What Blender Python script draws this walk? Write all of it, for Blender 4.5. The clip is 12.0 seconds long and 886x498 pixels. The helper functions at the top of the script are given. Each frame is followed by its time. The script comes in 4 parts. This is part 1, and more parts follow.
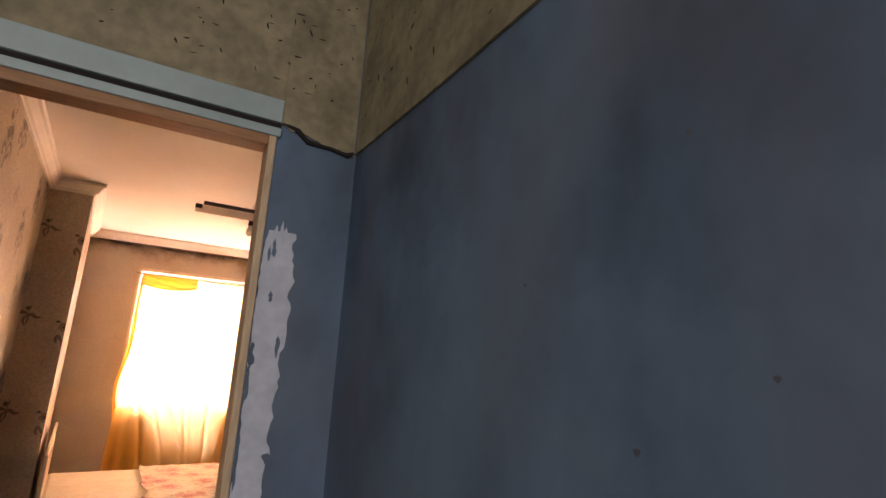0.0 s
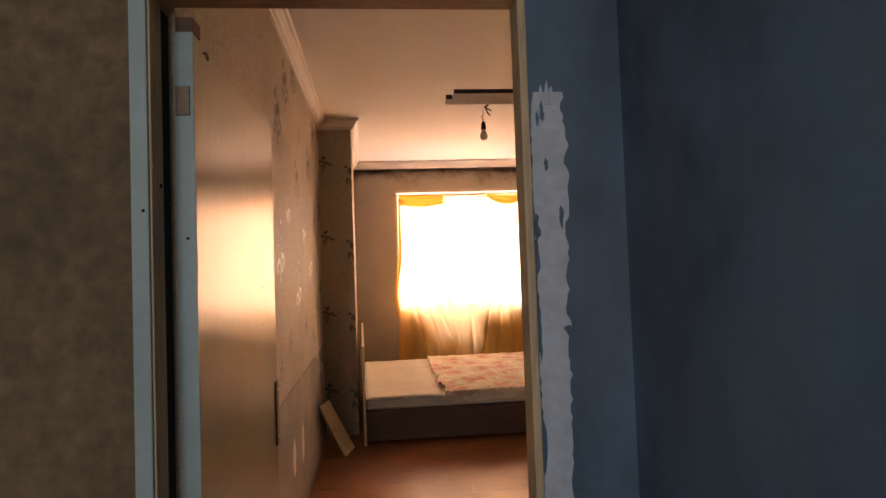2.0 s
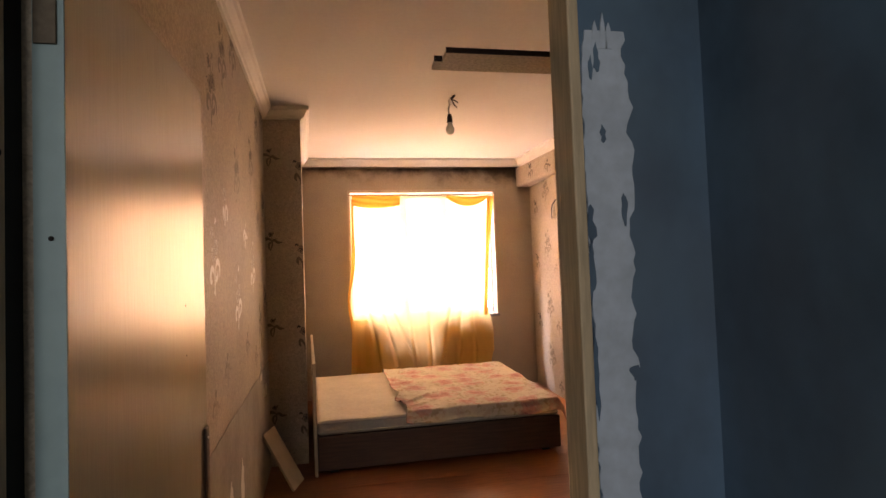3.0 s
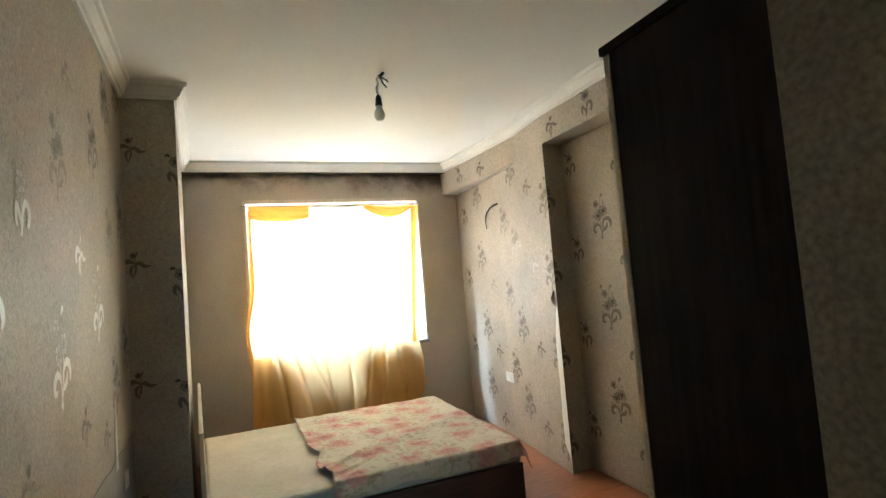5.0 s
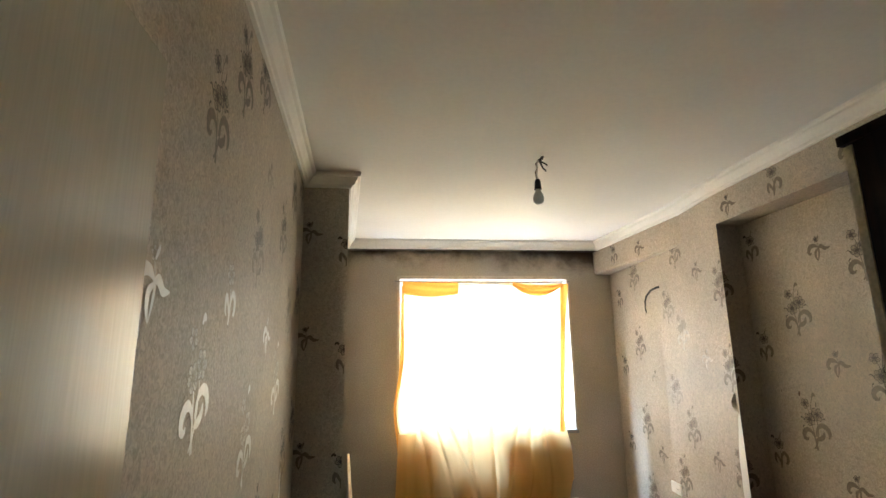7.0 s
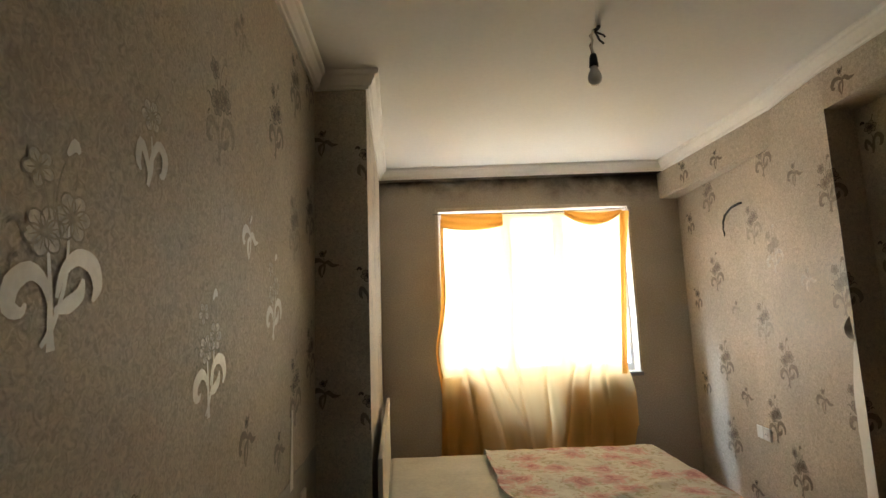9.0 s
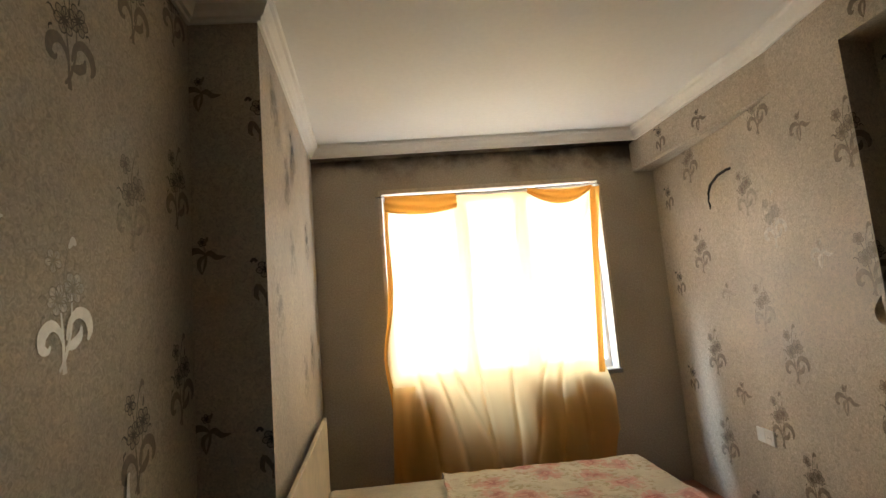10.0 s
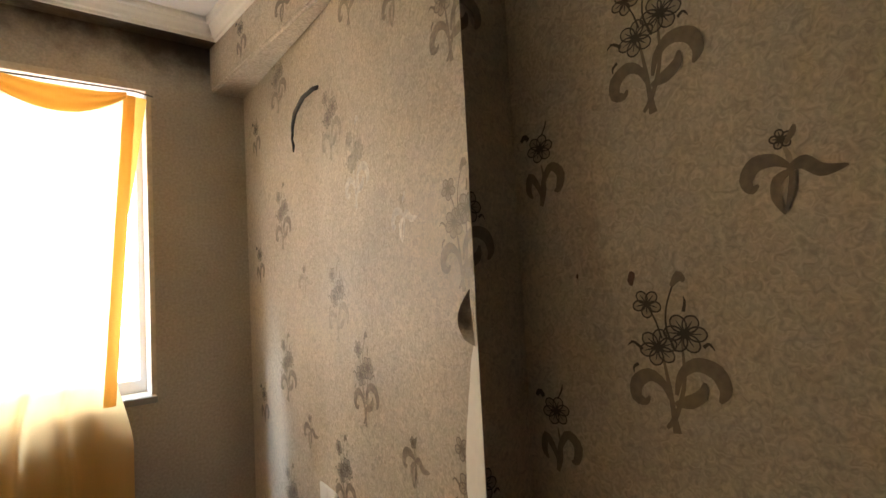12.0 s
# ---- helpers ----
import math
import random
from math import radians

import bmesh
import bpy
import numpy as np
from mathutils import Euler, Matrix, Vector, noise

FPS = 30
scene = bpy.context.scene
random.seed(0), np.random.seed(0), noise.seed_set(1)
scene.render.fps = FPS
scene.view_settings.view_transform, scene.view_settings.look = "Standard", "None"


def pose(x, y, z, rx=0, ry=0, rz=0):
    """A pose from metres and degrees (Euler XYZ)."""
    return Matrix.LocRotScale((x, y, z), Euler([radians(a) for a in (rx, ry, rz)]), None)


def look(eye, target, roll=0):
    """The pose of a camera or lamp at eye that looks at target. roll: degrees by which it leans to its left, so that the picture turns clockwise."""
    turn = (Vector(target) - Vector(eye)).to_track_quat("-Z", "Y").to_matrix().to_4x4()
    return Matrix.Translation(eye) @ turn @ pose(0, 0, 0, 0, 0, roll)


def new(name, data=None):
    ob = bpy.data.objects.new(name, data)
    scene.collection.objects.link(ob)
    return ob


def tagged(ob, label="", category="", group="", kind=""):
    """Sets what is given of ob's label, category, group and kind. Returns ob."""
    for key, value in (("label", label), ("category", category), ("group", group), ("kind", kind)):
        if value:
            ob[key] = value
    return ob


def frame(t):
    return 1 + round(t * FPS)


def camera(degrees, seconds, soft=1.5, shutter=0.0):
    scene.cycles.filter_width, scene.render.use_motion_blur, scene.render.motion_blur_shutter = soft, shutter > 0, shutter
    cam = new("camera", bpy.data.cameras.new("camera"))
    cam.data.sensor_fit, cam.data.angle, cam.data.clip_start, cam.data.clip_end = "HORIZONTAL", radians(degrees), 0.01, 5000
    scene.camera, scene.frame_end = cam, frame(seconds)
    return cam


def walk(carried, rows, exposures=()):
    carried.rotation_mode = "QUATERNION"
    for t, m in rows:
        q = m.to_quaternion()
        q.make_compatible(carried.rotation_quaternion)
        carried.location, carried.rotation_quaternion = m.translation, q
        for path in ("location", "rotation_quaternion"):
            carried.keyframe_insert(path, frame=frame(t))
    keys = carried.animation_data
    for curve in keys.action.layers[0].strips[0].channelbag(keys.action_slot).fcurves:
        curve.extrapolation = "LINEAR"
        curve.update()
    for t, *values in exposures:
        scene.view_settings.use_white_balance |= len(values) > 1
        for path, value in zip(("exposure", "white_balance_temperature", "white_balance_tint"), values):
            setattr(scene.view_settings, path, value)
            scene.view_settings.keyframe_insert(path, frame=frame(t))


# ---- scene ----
cam = camera(82.3, 12.0)
PATH = [
    (0, (0.382, -0.304, 1.499), (1.346, 1.392, 1.94), 3.1),
    (0.5, (0.361, -0.287, 1.466), (1.082, 1.54, 1.845), 1.7),
    (1, (0.351, -0.320, 1.408), (0.769, 1.629, 1.556), -2.2),
    (1.5, (0.321, -0.265, 1.424), (0.48, 1.728, 1.478), -3.4),
    (2, (0.304, -0.13, 1.417), (0.462, 1.863, 1.479), -2.0),
    (2.5, (0.258, 0.064, 1.451), (0.54, 2.043, 1.522), -1.6),
    (2.7, (0.246, 0.14, 1.447), (0.577, 2.112, 1.515), -1.7),
    (4.3, (0.219, 0.89, 1.401), (0.678, 2.832, 1.531), -4.3),
    (4.5, (0.215, 0.973, 1.421), (0.849, 2.866, 1.541), -4.4),
    (5, (0.206, 1.077, 1.458), (0.94, 2.933, 1.58), -4.7),
    (5.5, (0.237, 1.181, 1.558), (0.992, 3.015, 1.818), -4.3),
    (6, (0.243, 1.218, 1.595), (1.067, 3.003, 1.959), -4.2),
    (6.5, (0.196, 1.203, 1.579), (0.889, 3.038, 1.971), -3.8),
    (7, (0.134, 1.167, 1.556), (0.348, 3.11, 1.975), -0.8),
    (7.5, (0.139, 1.185, 1.499), (0.212, 3.153, 1.842), 0.2),
    (7.7, (0.175, 1.2, 1.507), (0.221, 3.175, 1.818), -0.1),
    (9.3, (0.285, 1.859, 1.372), (0.316, 3.842, 1.629), -2.7),
    (9.5, (0.329, 1.986, 1.389), (0.386, 3.97, 1.637), -3.6),
    (10, (0.42, 2.31, 1.397), (0.559, 4.291, 1.64), -4.7),
    (10.5, (0.58, 2.625, 1.391), (1.17, 4.523, 1.615), -3.6),
    (11, (0.935, 2.859, 1.335), (1.911, 4.598, 1.488), -4.1),
    (11.5, (1.252, 3.099, 1.367), (2.389, 4.739, 1.506), -3.8),
    (12, (1.55, 3.389, 1.35), (2.794, 4.951, 1.458), -3.0),
]
EXPOSURES = [
    (0.0, 0.52, 10300, 60), (0.6, 0.3, 10500, 60), (1.0, 0.18, 10300, 58), (1.5, 0.04, 9800, 55), (2.5, -0.2, 9900, 52), (2.7, -0.2, 9900, 52),
    (4.3, 0.07, 5550, 2), (5.5, 0.12, 5600, 2), (6.5, 0.12, 5700, 4), (7.6, -0.35, 6050, 7), (9.3, -0.8, 6450, 8), (10.5, -1.2, 6600, 11), (11.0, -1.4, 6850, 12), (11.5, -1.12, 6900, 12), (12.0, -0.7, 6900, 12),
]
walk(cam, [(t, look(eye, target, roll)) for t, eye, target, roll in PATH], EXPOSURES)

# ---------------------------------------------------------------- light
world = bpy.data.worlds.new("sky")
scene.world = world
world.use_nodes = True
wn = world.node_tree.nodes
sky = wn.new("ShaderNodeTexSky")
sky.sky_type = "NISHITA"
sky.sun_disc = False
sky.sun_elevation, sky.sun_rotation = radians(48), radians(200)
world.node_tree.links.new(sky.outputs[0], wn["Background"].inputs[0])
wn["Background"].inputs[1].default_value = 0.1


def area_light(name, m, w, h, power, colour):
    lamp = bpy.data.lights.new(name, "AREA")
    lamp.shape, lamp.size, lamp.size_y, lamp.energy, lamp.color = "RECTANGLE", w, h, power, colour
    ob = new(name, lamp)
    ob.matrix_world = m
    return ob


area_light("bedroom_high_sky", look((-2.2, 8.6, 6.6), (1.3, 6.2, 1.5)), 1.4, 1.4, 2200.0, (0.58, 0.78, 1.0))
area_light("bedroom_sky_daylight", look((1.1, 6.60, 1.62), (1.1, 0.0, 1.62)), 1.95, 1.7, 310.0, (0.86, 0.93, 1.0))
# added fill from the hall's far end, where no window is known
area_light("hall_fill_light", look((-0.5, -2.58, 1.8), (-0.5, 0, 1.95)), 0.9, 1.1, 37.0, (0.58, 0.88, 1.0))

# ---------------------------------------------------------------- materials


def material(name, colour, rough=0.7, metal=0.0, grain=60.0, spread=0.12, stain=1.5, stain_by=0.12, bump=0.15, bump_scale=0.0, stretch=(1, 1, 1), depth=0.002, stain_stretch=(1, 1, 1), swirl=0.0):
    """A plain surface with grain, broader stains and fine relief."""
    m = bpy.data.materials.new(name)
    m.use_nodes = True
    nt = m.node_tree
    n, l = nt.nodes, nt.links
    b = n["Principled BSDF"]
    co = n.new("ShaderNodeTexCoord")
    mp = n.new("ShaderNodeMapping")
    mp.inputs["Scale"].default_value = stretch
    l.new(co.outputs["Object"], mp.inputs[0])
    fine, broad = n.new("ShaderNodeTexNoise"), n.new("ShaderNodeTexNoise")
    fine.inputs["Scale"].default_value, fine.inputs["Detail"].default_value = grain, 6
    fine.inputs["Distortion"].default_value = swirl
    broad.inputs["Scale"].default_value, broad.inputs["Detail"].default_value = stain, 5
    l.new(mp.outputs[0], fine.inputs["Vector"])
    mb = n.new("ShaderNodeMapping")
    mb.inputs["Scale"].default_value = stain_stretch
    l.new(co.outputs["Object"], mb.inputs[0])
    l.new(mb.outputs[0], broad.inputs["Vector"])
    r1, r2 = n.new("ShaderNodeMapRange"), n.new("ShaderNodeMapRange")
    for r, tex, s in ((r1, fine, spread), (r2, broad, stain_by)):
        r.inputs[1].default_value, r.inputs[2].default_value = 0.3, 0.7
        r.inputs[3].default_value, r.inputs[4].default_value = 1 - s, 1 + s
        l.new(tex.outputs["Fac"], r.inputs[0])
    mul = n.new("ShaderNodeMath")
    mul.operation = "MULTIPLY"
    l.new(r1.outputs[0], mul.inputs[0])
    l.new(r2.outputs[0], mul.inputs[1])
    mix = n.new("ShaderNodeVectorMath")
    mix.operation = "SCALE"
    mix.inputs[0].default_value = colour
    l.new(mul.outputs[0], mix.inputs["Scale"])
    l.new(mix.outputs[0], b.inputs["Base Color"])
    b.inputs["Roughness"].default_value, b.inputs["Metallic"].default_value = rough, metal
    if bump:
        bp = n.new("ShaderNodeBump")
        bp.inputs["Strength"].default_value, bp.inputs["Distance"].default_value = bump, depth
        src = fine
        if bump_scale:
            src = n.new("ShaderNodeTexNoise")
            src.inputs["Scale"].default_value, src.inputs["Detail"].default_value = bump_scale, 4
            l.new(mp.outputs[0], src.inputs["Vector"])
        l.new(src.outputs["Fac"], bp.inputs["Height"])
        l.new(bp.outputs[0], b.inputs["Normal"])
    return m


M = {}
M["wallpaper"] = material("textured_wallpaper", (0.445, 0.377, 0.295), 0.6, grain=62, spread=0.27, stain=2.2, stain_by=0.13, bump=0.4, bump_scale=120, depth=0.003, swirl=1.6)
M["plain_paper"] = material("plain_brown_wallpaper", (0.30, 0.24, 0.165), 0.75, grain=120, spread=0.3, stain=4, stain_by=0.2, bump=0.6, depth=0.004)
M["ceiling"] = material("ceiling_paint", (0.85, 0.835, 0.79), 0.8, grain=40, spread=0.02, stain=0.9, stain_by=0.05, bump=0.1)
M["cornice"] = material("cornice_paint", (0.84, 0.81, 0.75), 0.6, grain=50, spread=0.03, stain=3, stain_by=0.05, bump=0.1)
M["blue"] = material("blue_grey_plaster", (0.056, 0.135, 0.205), 0.75, grain=30, spread=0.05, stain=3.8, stain_by=0.45, bump=0.2, depth=0.003, stain_stretch=(1.1, 1.1, 0.65))
M["old_paper"] = material("old_yellowed_wallpaper", (0.22, 0.205, 0.13), 0.8, grain=34, spread=0.2, stain=6, stain_by=0.36, bump=0.8, depth=0.004)
M["hall_paper"] = material("scuffed_hall_wallpaper", (0.15, 0.103, 0.06), 0.8, grain=26, spread=0.28, stain=2.2, stain_by=0.25, bump=0.5, depth=0.004)
M["white_filler"] = material("white_filler", (0.42, 0.53, 0.61), 0.8, grain=45, spread=0.08, stain=9, stain_by=0.1, bump=0.3)
M["gap"] = material("dark_gap", (0.012, 0.011, 0.01), 0.9, bump=0)
M["frame_white"] = material("white_frame_paint", (0.25, 0.40, 0.41), 0.45, grain=30, spread=0.05, stain=5, stain_by=0.12, bump=0.15)
M["frame_wood"] = material("bare_frame_wood", (0.52, 0.40, 0.26), 0.6, grain=22, spread=0.2, stain=3, stain_by=0.12, bump=0.3, stretch=(6, 6, 0.5))
M["leaf"] = material("glossy_cream_door_paint", (0.56, 0.51, 0.40), 0.2, grain=26, spread=0.05, stain=2, stain_by=0.06, bump=0.2, stretch=(8, 8, 0.35), depth=0.001)
M["metal"] = material("worn_dark_metal", (0.16, 0.13, 0.1), 0.4, 0.9, grain=80, spread=0.15, bump=0.1)
M["floor"] = material("red_brown_laminate", (0.29, 0.10, 0.04), 0.33, grain=9, spread=0.28, stain=1.6, stain_by=0.2, bump=0.12, stretch=(0.7, 8, 1))
M["hall_floor"] = material("hall_floorcloth", (0.2, 0.13, 0.08), 0.5, grain=20, spread=0.2, stain=2, stain_by=0.15)
M["dark_wood"] = material("dark_brown_veneer", (0.018, 0.009, 0.006), 0.6, grain=7, spread=0.35, stain=2, stain_by=0.15, bump=0.1, stretch=(9, 9, 0.5))
M["edge"] = material("raw_chipboard_edge", (0.50, 0.42, 0.30), 0.6, grain=120, spread=0.2, bump=0.2)
M["bed_base"] = material("dark_brown_bed_veneer", (0.10, 0.05, 0.03), 0.55, grain=8, spread=0.25, stain=3, stain_by=0.15, bump=0.1, stretch=(0.6, 8, 8))
M["mattress"] = material("off_white_mattress_ticking", (0.50, 0.465, 0.39), 0.85, grain=40, spread=0.06, stain=5, stain_by=0.08, bump=0.5, bump_scale=26, depth=0.006)
M["board"] = material("beige_laminate_board", (0.6, 0.5, 0.36), 0.5, grain=12, spread=0.08, stain=3, stain_by=0.08, bump=0.1)
M["red_wood"] = material("reddish_frame_wood", (0.34, 0.16, 0.07), 0.55, grain=22, spread=0.2, stain=3, stain_by=0.12, bump=0.3, stretch=(0.5, 6, 6))
M["scuff"] = material("dark_blue_scuff", (0.06, 0.075, 0.09), 0.8, bump=0)
M["plastic"] = material("white_plastic", (0.74, 0.73, 0.69), 0.35, grain=20, spread=0.03, stain=4, stain_by=0.05, bump=0)
M["black"] = material("black_plastic", (0.015, 0.014, 0.013), 0.45, bump=0)
M["pvc"] = material("white_window_profile", (0.78, 0.79, 0.8), 0.35, grain=10, spread=0.02, stain=3, stain_by=0.05, bump=0)
M["grey_low"] = material("smooth_grey_wall", (0.36, 0.33, 0.29), 0.8, grain=30, spread=0.08, stain=4, stain_by=0.14, bump=0.3)
M["sill"] = material("grey_window_sill", (0.24, 0.24, 0.235), 0.5, grain=20, spread=0.05, stain=4, stain_by=0.1, bump=0.1)
M["bead"] = material("beige_plaster_bead", (0.52, 0.45, 0.35), 0.75, grain=40, spread=0.1, stain=6, stain_by=0.15, bump=0.3)
M["foil"] = material("satin_foil_print", (0.165, 0.126, 0.088), 0.42, 0.0, grain=60, spread=0.2, stain=8, stain_by=0.2, bump=0.2, stretch=(1, 1, 1))
M["petal"] = material("pale_satin_print", (0.31, 0.258, 0.195), 0.5, 0.0, grain=60, spread=0.2, bump=0.2)
# lightened copies of the print: the foil's sheen is mixed into their colour
M["sheen_mid"] = material("sheen_mid_print", (0.225, 0.178, 0.128), 0.45, 0.0, grain=70, spread=0.3, stain=14, stain_by=0.3, bump=0.2)
M["pale"] = material("sheen_pale_print", (0.50, 0.455, 0.39), 0.4, grain=80, spread=0.3, stain=26, stain_by=0.3, bump=0.2)
M["sheen_white"] = material("sheen_white_print", (0.74, 0.72, 0.68), 0.33, grain=60, spread=0.06, stain=20, stain_by=0.12, bump=0.1)
M["faint"] = material("sheen_faint_print", (0.335, 0.285, 0.22), 0.55, 0.0, grain=90, spread=0.3, stain=30, stain_by=0.25, bump=0.2)
M["foil_line"] = material("dark_print_line", (0.05, 0.037, 0.026), 0.5, 0.0, grain=60, spread=0.2, bump=0)

M["dark_wood"].node_tree.nodes["Principled BSDF"].inputs["Specular IOR Level"].default_value = 0.12
M["leaf"].node_tree.nodes["Principled BSDF"].inputs["Specular IOR Level"].default_value = 0.85


def cloth(name, colour, glow, clear, through_share):
    m = bpy.data.materials.new(name)
    m.use_nodes = True
    nt = m.node_tree
    n, l = nt.nodes, nt.links
    out = n["Material Output"]
    n.remove(n["Principled BSDF"])
    dif, tra, clr = n.new("ShaderNodeBsdfDiffuse"), n.new("ShaderNodeBsdfTranslucent"), n.new("ShaderNodeBsdfTransparent")
    co, no = n.new("ShaderNodeTexCoord"), n.new("ShaderNodeTexNoise")
    mp = n.new("ShaderNodeMapping")
    mp.inputs["Scale"].default_value = (300, 1, 300)
    l.new(co.outputs["Object"], mp.inputs[0])
    l.new(mp.outputs[0], no.inputs["Vector"])
    no.inputs["Scale"].default_value = 1.0
    rg = n.new("ShaderNodeMapRange")
    rg.inputs[3].default_value, rg.inputs[4].default_value = 0.88, 1.08
    l.new(no.outputs["Fac"], rg.inputs[0])
    sc = n.new("ShaderNodeVectorMath")
    sc.operation = "SCALE"
    sc.inputs[0].default_value = colour
    l.new(rg.outputs[0], sc.inputs["Scale"])
    l.new(sc.outputs[0], dif.inputs[0])
    sg = n.new("ShaderNodeVectorMath")
    sg.operation = "SCALE"
    sg.inputs[0].default_value = glow
    l.new(rg.outputs[0], sg.inputs["Scale"])
    l.new(sg.outputs[0], tra.inputs[0])
    clr.inputs[0].default_value = (1, 1, 1, 1)
    a, b = n.new("ShaderNodeMixShader"), n.new("ShaderNodeMixShader")
    a.inputs[0].default_value, b.inputs[0].default_value = through_share, clear
    l.new(dif.outputs[0], a.inputs[1])
    l.new(tra.outputs[0], a.inputs[2])
    l.new(a.outputs[0], b.inputs[1])
    l.new(clr.outputs[0], b.inputs[2])
    l.new(b.outputs[0], out.inputs[0])
    return m


M["curtain"] = cloth("thin_ochre_curtain_cloth", (0.72, 0.40, 0.09), (0.93, 0.68, 0.35), 0.06, 0.70)
M["swag"] = cloth("doubled_orange_curtain_cloth", (0.72, 0.37, 0.08), (0.78, 0.40, 0.09), 0.0, 0.48)


def glass():
    m = bpy.data.materials.new("window_glass")
    m.use_nodes = True
    b = m.node_tree.nodes["Principled BSDF"]
    b.inputs["Transmission Weight"].default_value, b.inputs["Roughness"].default_value, b.inputs["IOR"].default_value = 1.0, 0.0, 1.45
    return m


M["glass"] = glass()


def frosted_bulb():
    m = bpy.data.materials.new("frosted_bulb_glass")
    m.use_nodes = True
    b = m.node_tree.nodes["Principled BSDF"]
    b.inputs["Base Color"].default_value = (0.85, 0.83, 0.76, 1)
    b.inputs["Roughness"].default_value, b.inputs["Transmission Weight"].default_value = 0.25, 0.05
    return m


M["bulb"] = frosted_bulb()


def blotched_wallpaper():
    """The wallpaper of the window wall, with brown blotches denser towards its top and right."""
    m = material("brown_blotched_wallpaper", (0.41, 0.352, 0.283), 0.7, grain=85, spread=0.16, stain=2.0, stain_by=0.1, bump=0.4, depth=0.003)
    n, l = m.node_tree.nodes, m.node_tree.links
    b = n["Principled BSDF"]
    src = b.inputs["Base Color"].links[0].from_socket
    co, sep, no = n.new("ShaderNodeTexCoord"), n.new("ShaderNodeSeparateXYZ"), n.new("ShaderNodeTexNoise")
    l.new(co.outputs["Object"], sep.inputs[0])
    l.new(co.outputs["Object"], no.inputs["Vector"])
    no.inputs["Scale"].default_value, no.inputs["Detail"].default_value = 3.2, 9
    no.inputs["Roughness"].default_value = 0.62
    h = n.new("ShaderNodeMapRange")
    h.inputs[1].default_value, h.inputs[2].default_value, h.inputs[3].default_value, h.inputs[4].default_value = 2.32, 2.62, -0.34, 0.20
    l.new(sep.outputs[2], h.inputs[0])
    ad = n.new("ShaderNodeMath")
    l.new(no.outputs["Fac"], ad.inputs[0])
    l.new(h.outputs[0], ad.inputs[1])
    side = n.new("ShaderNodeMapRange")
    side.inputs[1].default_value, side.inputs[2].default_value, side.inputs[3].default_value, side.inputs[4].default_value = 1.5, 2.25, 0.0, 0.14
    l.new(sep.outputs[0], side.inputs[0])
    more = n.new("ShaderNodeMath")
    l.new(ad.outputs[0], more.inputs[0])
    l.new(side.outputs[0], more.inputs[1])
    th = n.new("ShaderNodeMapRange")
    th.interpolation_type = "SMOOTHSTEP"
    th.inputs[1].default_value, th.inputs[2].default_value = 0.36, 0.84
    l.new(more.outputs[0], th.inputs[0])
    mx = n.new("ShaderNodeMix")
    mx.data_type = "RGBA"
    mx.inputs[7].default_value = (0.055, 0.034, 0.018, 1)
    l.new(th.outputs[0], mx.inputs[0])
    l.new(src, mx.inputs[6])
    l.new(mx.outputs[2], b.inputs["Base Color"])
    return m


M["blotched_paper"] = blotched_wallpaper()


def blotch(m, colour, scale, low, high, stretch):
    """Broad cloudy patches of a second colour over a material."""
    n, l = m.node_tree.nodes, m.node_tree.links
    b = n["Principled BSDF"]
    src = b.inputs["Base Color"].links[0].from_socket
    co, mp, no, r, mx = n.new("ShaderNodeTexCoord"), n.new("ShaderNodeMapping"), n.new("ShaderNodeTexNoise"), n.new("ShaderNodeMapRange"), n.new("ShaderNodeMix")
    mp.inputs["Scale"].default_value = stretch
    no.inputs["Scale"].default_value, no.inputs["Detail"].default_value = scale, 3
    r.inputs[1].default_value, r.inputs[2].default_value, r.inputs[4].default_value = low, high, 0.55
    mx.data_type = "RGBA"
    mx.inputs[7].default_value = colour
    l.new(co.outputs["Object"], mp.inputs[0])
    l.new(mp.outputs[0], no.inputs["Vector"])
    l.new(no.outputs["Fac"], r.inputs[0])
    l.new(r.outputs[0], mx.inputs[0])
    l.new(src, mx.inputs[6])
    l.new(mx.outputs[2], b.inputs["Base Color"])


blotch(M["blue"], (0.088, 0.112, 0.14, 1), 2.3, 0.46, 0.66, (1, 1.2, 0.55))
blotch(M["blue"], (0.085, 0.175, 0.235, 1), 3.4, 0.52, 0.72, (1.2, 1, 0.8))


